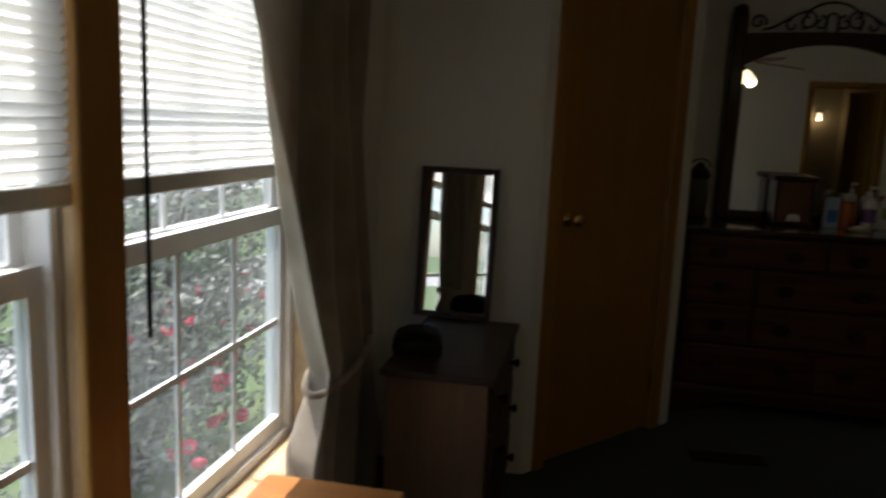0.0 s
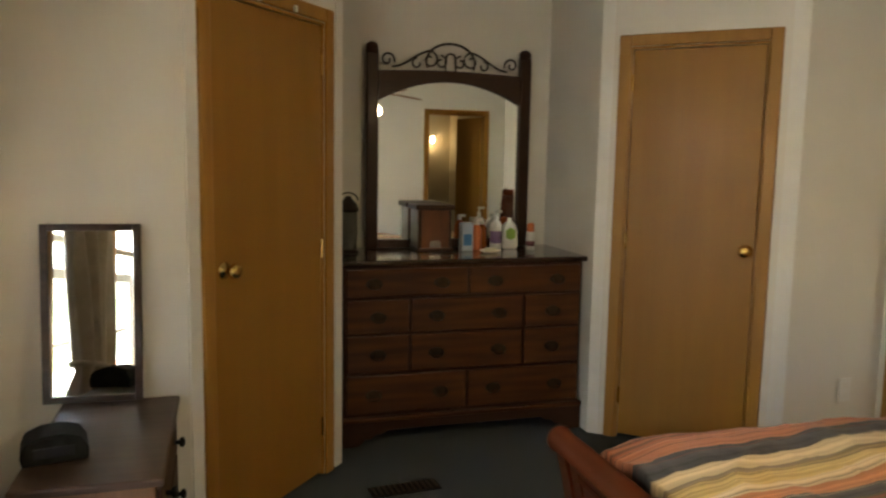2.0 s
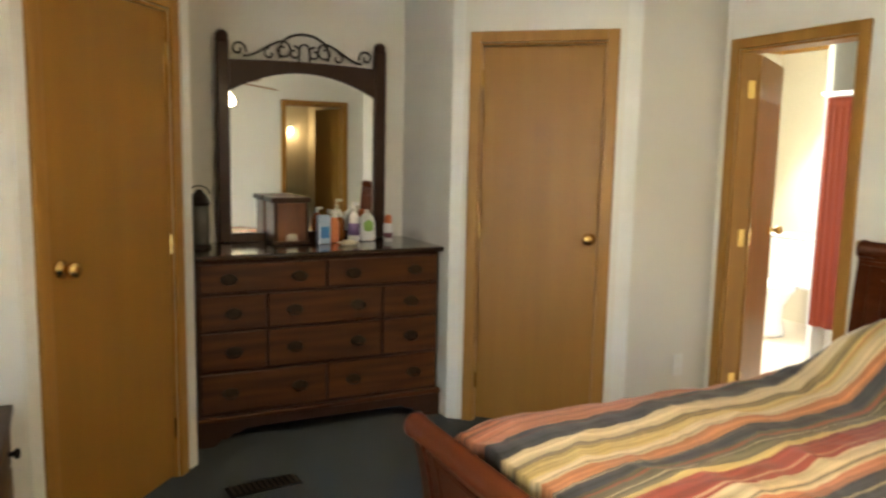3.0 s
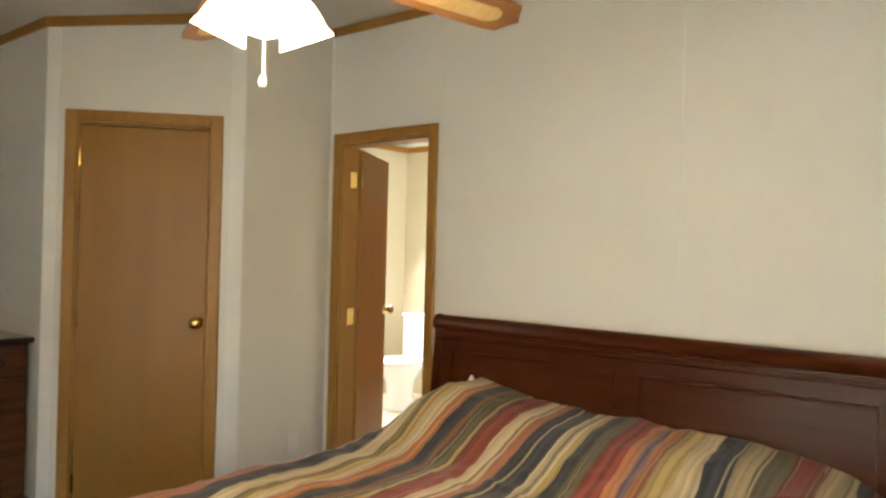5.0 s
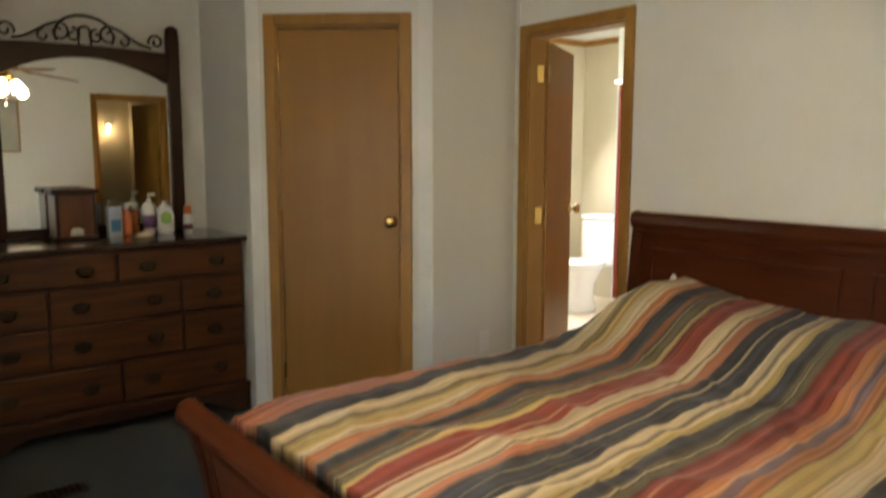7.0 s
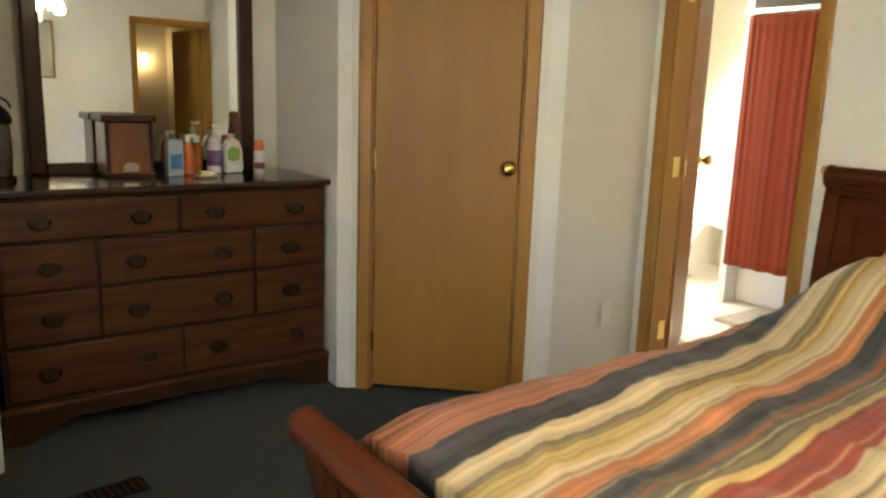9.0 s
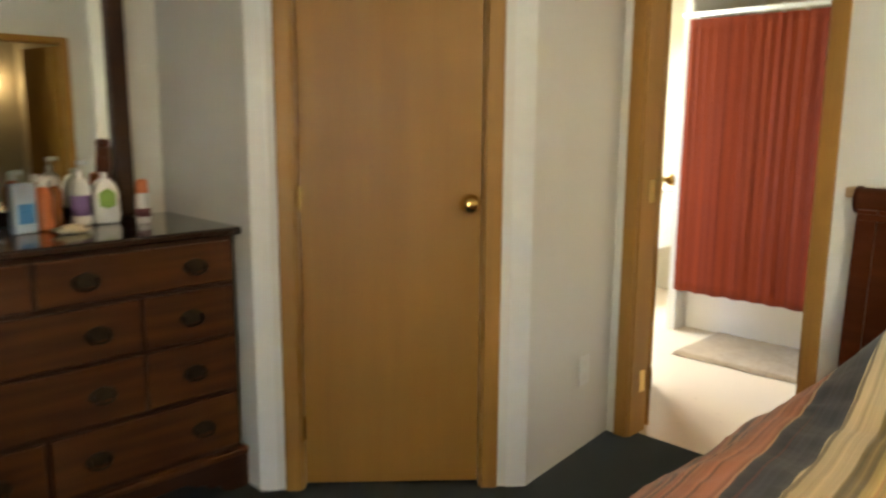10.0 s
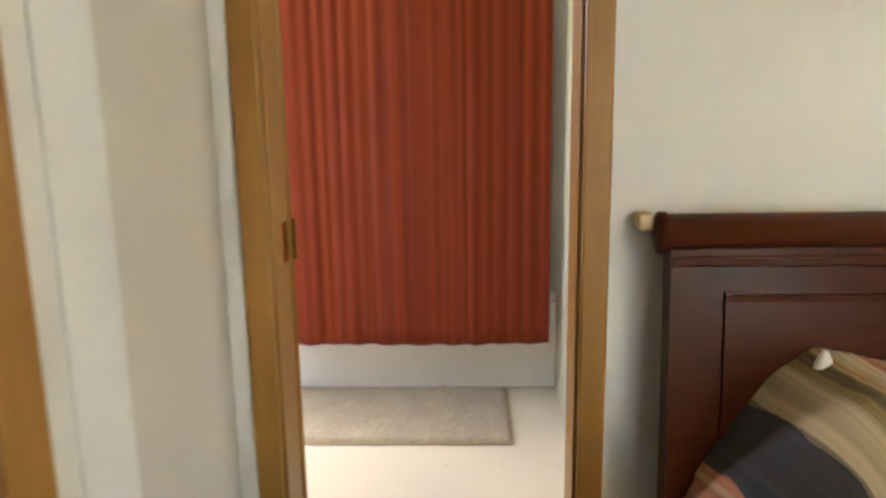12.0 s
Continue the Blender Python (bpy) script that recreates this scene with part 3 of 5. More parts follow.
# ---------------- dresser ----------------
DX0, DX1, DY0, DY1 = 1.515, 2.752, 3.935, 4.44
t = thing("dresser", "dark cherry dresser with ten drawers and scalloped base", "dresser")
boxpart("carcass", (DX0 + 0.005, DX1 - 0.005, DY0 + 0.006, DY1, 0.12, 0.878), DARKWOOD, t, 0.003)
boxpart("top", (DX0 - 0.014, DX1 + 0.012, DY0 - 0.026, DY1 + 0.006, 0.878, 0.905), TOPWOOD, t, 0.007, "dark polished top")
bm = bmesh.new()
w = DX1 - DX0
out = [(DX0 - 0.008, 0.0), (DX0 + 0.055, 0.0)]
for i in range(13):          # scalloped bracket foot
    f = i / 12
    out.append((DX0 + 0.055 + 0.16 * f, 0.075 * f ** 0.7 - 0.016 * abs(math.sin(f * math.pi * 3)) * (1 - f * 0.5)))
for i in range(13):
    f = 1 - i / 12
    out.append((DX1 - 0.055 - 0.16 * f, 0.075 * f ** 0.7 - 0.016 * abs(math.sin(f * math.pi * 3)) * (1 - f * 0.5)))
out += [(DX1 - 0.055, 0.0), (DX1 + 0.006, 0.0), (DX1 + 0.006, 0.118), (DX0 - 0.008, 0.118)]
prism(bm, [(x, max(z, 0)) for x, z in out], DY0 - 0.014, DY0 + 0.012)
part("base", bm, DARKWOOD, t)
for x in (DX0 - 0.006, DX1 - 0.014):
    boxpart("side_foot", (x, x + 0.018, DY0 + 0.014, DY1 - 0.01, 0.0, 0.118), DARKWOOD, t, 0.002)
boxpart("base_moulding", (DX0 - 0.012, DX1 + 0.010, DY0 - 0.020, DY1, 0.1185, 0.142), DRAWER, t, 0.006)


def bail(parent, x, y, z):
    """A dark brass plate with a drop handle."""
    bm = bmesh.new()
    prism(bm, [(x + a, z + b) for a, b in ((-0.042, -0.008), (-0.03, -0.02), (-0.012, -0.016), (0, -0.024), (0.012, -0.016), (0.03, -0.02), (0.042, -0.008), (0.036, 0.010), (0.02, 0.018), (0, 0.024), (-0.02, 0.018), (-0.036, 0.010))], y - 0.003, y)
    tube(bm, [(x - 0.03, y - 0.004, z + 0.004), (x - 0.031, y - 0.018, z - 0.006), (x - 0.022, y - 0.022, z - 0.020), (x, y - 0.023, z - 0.024), (x + 0.022, y - 0.022, z - 0.020), (x + 0.031, y - 0.018, z - 0.006), (x + 0.03, y - 0.004, z + 0.004)], 0.004, 6)
    return part("pull", bm, PULL, parent, "dark brass drop handle")


X = [DX0 + 0.018, DX0 + 0.325, DX1 - 0.325, DX1 - 0.018]
mid = (DX0 + DX1) / 2
drawers = [(X[0], mid - 0.006, 0.728, 0.862, 2), (mid + 0.006, X[3], 0.728, 0.862, 2),
           (X[0], X[1] - 0.006, 0.552, 0.714, 1), (X[1] + 0.006, X[2] - 0.006, 0.552, 0.714, 2), (X[2] + 0.006, X[3], 0.552, 0.714, 1),
           (X[0], X[1] - 0.006, 0.360, 0.540, 1), (X[1] + 0.006, X[2] - 0.006, 0.360, 0.540, 2), (X[2] + 0.006, X[3], 0.360, 0.540, 1),
           (X[0], mid - 0.006, 0.160, 0.346, 2), (mid + 0.006, X[3], 0.160, 0.346, 2)]
for x0, x1, z0, z1, pulls in drawers:
    d = boxpart("drawer", (x0, x1, DY0 - 0.010, DY0 + 0.005, z0, z1), DRAWER, t, 0.005)
    for k in range(pulls):
        f = 0.5 if pulls == 1 else (0.22 if k == 0 else 0.78)
        bail(d, x0 + (x1 - x0) * f, DY0 - 0.010, (z0 + z1) / 2)

# ---------------- dresser mirror ----------------
t = thing("dresser_mirror", "arched dresser mirror with dark posts and iron scrollwork", "mirror", Matrix.Translation((0, 4.405, 0.906)))
MX0, MX1 = 1.737, 2.588
for x in (MX0, MX1):
    bm = bmesh.new()
    box(bm, x - 0.032, x + 0.032, -0.026, 0.026, 0.0, 1.020)
    rounded(bm, 0.010, 3)
    p = part("post", bm, DARKWOOD, t)
    bm = bmesh.new()
    lathe(bm, [(0.0, 1.018), (0.034, 1.018), (0.036, 1.027), (0.030, 1.037), (0.034, 1.047), (0.028, 1.063), (0.014, 1.073), (0.0, 1.076)], 16, Matrix.Translation((x, 0, 0)))
    part("finial", bm, DARKWOOD, p, smooth=True)
a, b = MX0 + 0.033, MX1 - 0.033
arch_low = lambda x: 0.775 + 0.108 * (1 - ((x - a) / (b - a) * 2 - 1) ** 2)
bm = bmesh.new()
N = 28
xs = [a + (b - a) * i / N for i in range(N + 1)]
prism(bm, [(x, arch_low(x)) for x in xs] + [(x, 0.93 + 0.012 * (1 - ((x - a) / (b - a) * 2 - 1) ** 2)) for x in xs[::-1]], -0.018, 0.018)
part("arched_rail", bm, DARKWOOD, t)
boxpart("bottom_rail", (a, b, -0.018, 0.018, 0.0, 0.045), DARKWOOD, t, 0.003)
bm = bmesh.new()
prism(bm, [(a - 0.004, 0.04), (b + 0.004, 0.04)] + [(x, arch_low(x) + 0.006) for x in xs[::-1]], -0.002, 0.006)
part("mirror_glass", bm, SILVER, t)


def scroll(bm, cx, cz, r, a0, a1, shrink=0.25, n=22, y=0.0):
    pts = []
    for i in range(n + 1):
        f = i / n
        an = radians(a0 + (a1 - a0) * f)
        rr = r * (1 - (1 - shrink) * f)
        pts.append((cx + rr * math.cos(an), y, cz + rr * math.sin(an)))
    tube(bm, pts, 0.0055, 6)


mc = (MX0 + MX1) / 2
iron = 0.942
bm = bmesh.new()
tube(bm, [(mc + 0.135 * math.cos(radians(an)), 0, iron + 0.045 + 0.098 * math.sin(radians(an))) for an in range(-20, 201, 10)], 0.0065, 6)
part("iron_arch", bm, IRON, t)
for sgn in (-1, 1):
    bm = bmesh.new()
    pts = []
    for i in range(30):          # long s-curve from the arch down to the post
        f = i / 29
        pts.append((mc + sgn * (0.10 + 0.22 * f), 0, iron + 0.012 + 0.090 * (0.5 + 0.5 * math.cos(math.pi * f))))
    tube(bm, pts, 0.006, 6)
    part("iron_bar", bm, IRON, t)
    bm = bmesh.new()
    scroll(bm, mc + sgn * 0.115, iron + 0.055, 0.047, 90, 90 - sgn * -400, 0.3)
    part("iron_scroll", bm, IRON, t)
    bm = bmesh.new()
    scroll(bm, mc + sgn * 0.345, iron + 0.045, 0.040, 200 if sgn > 0 else -20, (200 - 420) if sgn > 0 else (-20 + 420), 0.25)
    part("iron_scroll", bm, IRON, t)
    bm = bmesh.new()
    scroll(bm, mc + sgn * 0.055, iron + 0.045, 0.036, 90, 90 + sgn * 380, 0.3)
    part("iron_scroll", bm, IRON, t)
    bm = bmesh.new()
    tube(bm, [(mc + sgn * 0.028, 0, iron), (mc + sgn * 0.030, 0, iron + 0.05), (mc + sgn * 0.02, 0, iron + 0.085), (mc, 0, iron + 0.092)], 0.0055, 6)
    part("iron_bar", bm, IRON, t)
    bm = bmesh.new()
    scroll(bm, mc + sgn * 0.185, iron + 0.032, 0.030, 90, 90 - sgn * 300, 0.4)
    part("iron_scroll", bm, IRON, t)


# ---------------- things on the dresser ----------------
DT = 0.906
BOXWOOD = material("red_stained_wood", (0.165, 0.052, 0.012), 0.35, var=0.15, scale=7, stretch=(6, 1, 1), second=(0.10, 0.028, 0.008), mixscale=4, coat=0.2)
t = thing("jewelry_box", "dark reddish wooden chest with an overhanging lid on the dresser", "box", Matrix.Translation((2.035, 4.290, DT)))
boxpart("body", (-0.090, 0.090, -0.085, 0.085, 0.004, 0.215), BOXWOOD, t, 0.005)
boxpart("lid", (-0.104, 0.104, -0.10, 0.095, 0.2155, 0.243), DARKWOOD, t, 0.006)
boxpart("plinth", (-0.096, 0.096, -0.092, 0.09, 0.0, 0.018), DARKWOOD, t, 0.004)
for x in (-0.088, 0.074):
    boxpart("stile", (x, x + 0.014, -0.091, -0.0855, 0.019, 0.214), DARKWOOD, t, 0.002)
bm = bmesh.new()
prism(bm, [(-0.03, 0.022), (0.03, 0.022), (0.03, 0.045), (0.018, 0.058), (-0.018, 0.058), (-0.03, 0.045)], -0.0915, -0.0855)
part("lock_plate", bm, material("nickel", (0.55, 0.56, 0.58), 0.25, metal=1.0), t, "shiny nickel lock plate")


def bottle(name, label, x, y, profile, mat, cap, capmat, band=None, bandmat=None, spout=None):
    t = thing(name, label, "bottle", Matrix.Translation((x, y, DT)))
    bm = bmesh.new()
    lathe(bm, profile, 20)
    part("body", bm, mat, t, smooth=True)
    bm = bmesh.new()
    lathe(bm, cap, 16)
    if spout:
        box(bm, -0.006, spout, -0.006, 0.006, cap[-1][1] - 0.010, cap[-1][1] + 0.004)
    part("cap", bm, capmat, t, smooth=False)
    if band:
        bm = bmesh.new()
        r = band[2]
        lathe(bm, [(r, band[0]), (r, band[1])], 20)
        part("label", bm, bandmat, t, "printed label band", smooth=True)
    return t


def plastic(name, c, rough=0.3):
    return material(name, c, rough, var=0.04, scale=20, second=tuple(v * 0.92 for v in c), mixscale=5)


WP, OR, PUR, GRN, BLU = plastic("white_plastic", (0.75, 0.75, 0.73)), plastic("orange_plastic", (0.62, 0.16, 0.04)), plastic("purple_print", (0.22, 0.13, 0.30)), plastic("green_print", (0.25, 0.42, 0.08)), plastic("blue_print", (0.06, 0.20, 0.45))
MAR = plastic("maroon_print", (0.16, 0.05, 0.06))
bottle("spray_bottle", "orange bottle with a white trigger cap on the dresser", 2.275, 4.25, [(0, 0), (0.027, 0), (0.028, 0.01), (0.028, 0.10), (0.020, 0.125), (0.010, 0.135), (0.0, 0.136)], OR, [(0, 0.134), (0.013, 0.134), (0.013, 0.160), (0.0, 0.162)], WP, spout=0.035)
bottle("lotion_bottle", "white pump bottle with a purple label on the dresser", 2.39, 4.26, [(0, 0), (0.030, 0), (0.032, 0.01), (0.032, 0.12), (0.026, 0.145), (0.011, 0.158), (0.0, 0.159)], WP, [(0, 0.157), (0.011, 0.157), (0.011, 0.178), (0.004, 0.180), (0.004, 0.205), (0.0, 0.206)], WP, (0.035, 0.10, 0.0328), PUR, spout=0.03)
bottle("sunscreen_bottle", "white tube with orange cap and maroon band on the dresser", 2.565, 4.20, [(0, 0.0), (0.022, 0.0), (0.024, 0.02), (0.023, 0.09), (0.021, 0.10), (0.0, 0.101)], WP, [(0, 0.10), (0.021, 0.10), (0.019, 0.140), (0.012, 0.146), (0.0, 0.146)], OR, (0.022, 0.050, 0.0248), MAR)
bottle("small_jar", "amber glass bottle beside the lotion on the dresser", 2.33, 4.31, [(0, 0), (0.024, 0), (0.024, 0.11), (0.011, 0.13), (0.0, 0.131)], plastic("amber", (0.35, 0.12, 0.03), 0.15), [(0, 0.13), (0.014, 0.13), (0.014, 0.155), (0.0, 0.156)], WP)
# flat white jug with a handle
t = thing("mouthwash_jug", "white flat bottle with a green label on the dresser", "bottle", Matrix.Translation((2.47, 4.27, DT)))
bm = bmesh.new()
prism(bm, [(-0.04, 0.0), (0.04, 0.0), (0.043, 0.02), (0.042, 0.10), (0.030, 0.135), (0.012, 0.15), (-0.012, 0.15), (-0.030, 0.135), (-0.042, 0.10), (-0.043, 0.02)], -0.022, 0.022)
rounded(bm, 0.008, 3)
part("body", bm, WP, t, smooth=True)
bm = bmesh.new()
prism(bm, [(-0.026, 0.06), (0.0, 0.05), (0.026, 0.06), (0.028, 0.10), (0.0, 0.118), (-0.028, 0.10)], -0.024, -0.0222)
part("label", bm, GRN, t, "green printed label")
bm = bmesh.new()
lathe(bm, [(0, 0.148), (0.013, 0.148), (0.013, 0.168), (0.0, 0.169)], 14)
part("cap", bm, WP, t)
t = thing("carton", "small blue and white carton on the dresser", "box", Matrix.Translation((2.205, 4.21, DT)) @ Matrix.Rotation(radians(8), 4, "Z"))
boxpart("body", (-0.033, 0.033, -0.02, 0.02, 0.0, 0.15), plastic("pale_card", (0.42, 0.48, 0.58), 0.6), t, 0.002)
boxpart("print", (-0.024, 0.024, -0.0215, -0.0205, 0.03, 0.09), BLU, t, 0)
t = thing("soap_dish", "cream oval dish with soap on the dresser", "dish", Matrix.Translation((2.31, 4.12, DT)))
bm = bmesh.new()
lathe(bm, [(0, 0.0), (0.03, 0.0), (0.05, 0.014), (0.047, 0.016), (0.028, 0.006), (0.0, 0.006)], 20, Matrix.Diagonal((1.2, 0.8, 1, 1)))
part("dish", bm, plastic("cream_ceramic", (0.68, 0.60, 0.45)), t, smooth=True)
bm = bmesh.new()
box(bm, -0.03, 0.03, -0.017, 0.017, 0.007, 0.026)
rounded(bm, 0.008, 3)
part("soap", bm, plastic("soap_bar", (0.72, 0.66, 0.50)), t, smooth=True)
t = thing("tabletop_lantern", "dark metal lantern with a smoky glass body on the dresser", "lantern", Matrix.Translation((1.585, 4.22, DT)))
bm = bmesh.new()
lathe(bm, [(0, 0), (0.055, 0), (0.055, 0.012), (0.045, 0.02), (0.0, 0.021)], 20)
part("base", bm, IRON, t)
bm = bmesh.new()
lathe(bm, [(0.043, 0.021), (0.048, 0.10), (0.046, 0.20), (0.040, 0.205)], 20)
part("glass_body", bm, material("smoky_glass", (0.10, 0.10, 0.09), 0.12, var=0.2, scale=12, second=(0.15, 0.15, 0.13), mixscale=8), t, smooth=True)
bm = bmesh.new()
lathe(bm, [(0, 0.206), (0.05, 0.206), (0.055, 0.222), (0.042, 0.25), (0.022, 0.27), (0.012, 0.285), (0.0, 0.286)], 20)
tube(bm, [(0.05 * math.cos(radians(an)), 0, 0.262 + 0.04 * math.sin(radians(an))) for an in range(0, 181, 15)], 0.004, 6)
part("cap", bm, IRON, t)

# ---------------- bed ----------------
BY0, BY1 = 0.50, 2.43
BXF, BXH = 1.955, 4.02
bed = thing("sleigh_bed", "dark mahogany sleigh bed with curved head and foot boards", "bed")


def sleigh(name, xb, h, lean, y0, y1, mat=MAHOG, sgn=1, panels=2):
    """A curved board across the bed: profile in x and z, rolled over at the top away from the mattress."""
    prof = []
    for i in range(11):
        f = i / 10
        prof.append((xb + sgn * lean * (f ** 2.2), 0.18 + (h - 0.06 - 0.18) * f))
    tx, tz = prof[-1]
    front = [(x - sgn * 0.018, z) for x, z in prof]
    back = [(x + sgn * 0.018, z) for x, z in prof]
    bm = bmesh.new()
    out = front + back[::-1]
    prism(bm, out, y0 + 0.05, y1 - 0.05)
    board = part(name, bm, mat, bed)
    bm = bmesh.new()
    R = 0.041
    lathe(bm, [(R * 0.7, 0.0), (R, 0.004), (R, 0.018), (R * 0.9, 0.020), (R * 0.9, y1 - y0 + 0.02), (R, y1 - y0 + 0.022), (R, y1 - y0 + 0.036), (R * 0.7, y1 - y0 + 0.04)], 24, Matrix.Translation((tx + sgn * 0.012, y1 + 0.02, tz + 0.026)) @ Matrix.Rotation(radians(90), 4, "X"))
    part("top_roll", bm, mat, board, smooth=True)
    bm = bmesh.new()
    box(bm, tx - sgn * 0.030 - 0.006, tx - sgn * 0.030 + 0.006, y0 + 0.002, y1 - 0.002, tz - 0.032, tz - 0.012)
    rounded(bm, 0.004)
    part("moulding", bm, mat, board)
    for y in (y0, y1 - 0.055):
        bm = bmesh.new()
        post = [(x - sgn * 0.030, z) for x, z in prof] + [(x + sgn * 0.030, z) for x, z in prof[::-1]]
        prism(bm, post, y, y + 0.055)
        box(bm, xb - 0.034, xb + 0.034, y, y + 0.055, 0.0, 0.18)
        part("post", bm, mat, board)
    bm = bmesh.new()
    prof_in = [(x - sgn * 0.019, z) for x, z in prof]
    k = panels
    wdt = (y1 - y0 - 0.11) / k
    for i in range(k):
        p0, p1 = y0 + 0.055 + wdt * i + 0.05, y0 + 0.055 + wdt * (i + 1) - 0.05
        for s0, s1, z_lo, z_hi in ((p0, p1, 2, 3), (p0, p1, 8, 9)):
            z = prof[z_lo][1] if z_lo < 5 else prof[z_hi][1] - 0.02
            xx = prof_in[z_lo][0]
            for sg, pr in ((-1, prof_in), (1, [(x + sgn * 0.038, zz) for x, zz in prof_in])):
                x_at = np.interp(z, [q[1] for q in pr], [q[0] for q in pr])
                box(bm, x_at - 0.006, x_at + 0.006, s0, s1, z, z + 0.014)
        for yy in (p0, p1 - 0.014):
            for pr in (prof_in, [(x + sgn * 0.038, zz) for x, zz in prof_in]):
                o = [(x - 0.005, z) for x, z in pr[2:10]] + [(x + 0.005, z) for x, z in pr[2:10][::-1]]
                prism(bm, o, yy, yy + 0.014)
    part("panel_moulding", bm, mat, board)
    return board


headboard = sleigh("headboard", BXH - 0.085, 1.06, 0.04, BY0, BY1, sgn=1)
boxpart("bumper", (BXH - 0.03, EX - 0.004, BY1 + 0.021, BY1 + 0.052, 1.028, 1.060), SILLWOOD, headboard, 0.006, "pale wooden bumper behind the headboard")
sleigh("footboard", BXF + 0.045, 0.60, 0.05, BY0, BY1, sgn=-1)
for y in (BY0 + 0.01, BY1 - 0.045):
    boxpart("side_rail", (BXF + 0.07, BXH - 0.12, y, y + 0.035, 0.20, 0.36), MAHOG, bed, 0.006)
t = thing("mattress", "white mattress and box spring under the quilt", "mattress")
boxpart("box_spring", (BXF + 0.12, BXH - 0.15, BY0 + 0.05, BY1 - 0.05, 0.22, 0.36), WHITE, t, 0.02)
boxpart("mattress_pad", (BXF + 0.12, BXH - 0.15, BY0 + 0.05, BY1 - 0.05, 0.361, 0.525), WHITE, t, 0.03)

STRIPES = [(0.00, "salmon"), (0.22, "slate"), (0.255, "cream"), (0.285, "gold"), (0.31, "cream"), (0.330, "orange"), (0.348, "slate"), (0.368, "olive"), (0.402, "gold"), (0.410, "rust"), (0.442, "cream"),
           (0.470, "salmon"), (0.488, "slate"), (0.530, "cream"), (0.552, "gold"), (0.565, "slate"), (0.582, "olive"), (0.600, "rust"), (0.632, "orange"), (0.645, "violet"), (0.660, "orange"), (0.675, "gold"),
           (0.700, "cream"), (0.730, "slate"), (0.760, "sand"), (0.785, "olive"), (0.815, "rust"), (0.850, "cream"), (0.885, "slate"), (0.915, "gold"), (0.95, "salmon")]
TINT = {"salmon": (0.416, 0.167, 0.091), "slate": (0.053, 0.054, 0.064), "cream": (0.544, 0.438, 0.272), "gold": (0.454, 0.340, 0.129), "orange": (0.454, 0.189, 0.076), "sand": (0.393, 0.302, 0.182), "olive": (0.121, 0.102, 0.057), "rust": (0.234, 0.050, 0.031), "violet": (0.196, 0.129, 0.151)}
QUILT = bpy.data.materials.new("striped_quilt")
QUILT.use_nodes = True
qn, ql = QUILT.node_tree.nodes, QUILT.node_tree.links
qb = qn["Principled BSDF"]
qb.inputs["Roughness"].default_value, qb.inputs["Specular IOR Level"].default_value, qb.inputs["Sheen Weight"].default_value = 0.8, 0.25, 0.15
uv = qn.new("ShaderNodeUVMap")
uv.uv_map = "cloth"
sep = qn.new("ShaderNodeSeparateXYZ")
ql.new(uv.outputs[0], sep.inputs[0])
nz = qn.new("ShaderNodeTexNoise")
nz.inputs["Scale"].default_value, nz.inputs["Detail"].default_value = 6.0, 2
ql.new(uv.outputs[0], nz.inputs["Vector"])
wob = qn.new("ShaderNodeMath")
wob.operation = "MULTIPLY_ADD"
wob.inputs[1].default_value = 0.020
ql.new(nz.outputs["Fac"], wob.inputs[0])
ql.new(sep.outputs["Y"], wob.inputs[2])
ramp = qn.new("ShaderNodeValToRGB")
ramp.color_ramp.interpolation = "CONSTANT"
el = ramp.color_ramp.elements
el[0].position, el[0].color = 0.0, (*TINT["salmon"], 1)
el[1].position, el[1].color = STRIPES[1][0], (*TINT[STRIPES[1][1]], 1)
for pos, nm in STRIPES[2:]:
    e = el.new(pos)
    e.color = (*TINT[nm], 1)
ql.new(wob.outputs[0], ramp.inputs[0])
# fine woven lines along the stripes
stretchq = qn.new("ShaderNodeMapping")
stretchq.inputs["Scale"].default_value = (0.4, 70, 1)
ql.new(uv.outputs[0], stretchq.inputs["Vector"])
fineq = qn.new("ShaderNodeTexNoise")
fineq.inputs["Scale"].default_value, fineq.inputs["Detail"].default_value = 1.6, 3
ql.new(stretchq.outputs[0], fineq.inputs["Vector"])
mrq = qn.new("ShaderNodeMapRange")
mrq.inputs["From Min"].default_value, mrq.inputs["From Max"].default_value = 0.3, 0.7
mrq.inputs["To Min"].default_value, mrq.inputs["To Max"].default_value = 0.50, 1.40
ql.new(fineq.outputs["Fac"], mrq.inputs["Value"])
hq = qn.new("ShaderNodeHueSaturation")
ql.new(mrq.outputs[0], hq.inputs["Value"])
ql.new(ramp.outputs[0], hq.inputs["Color"])
last = hq.outputs[0]
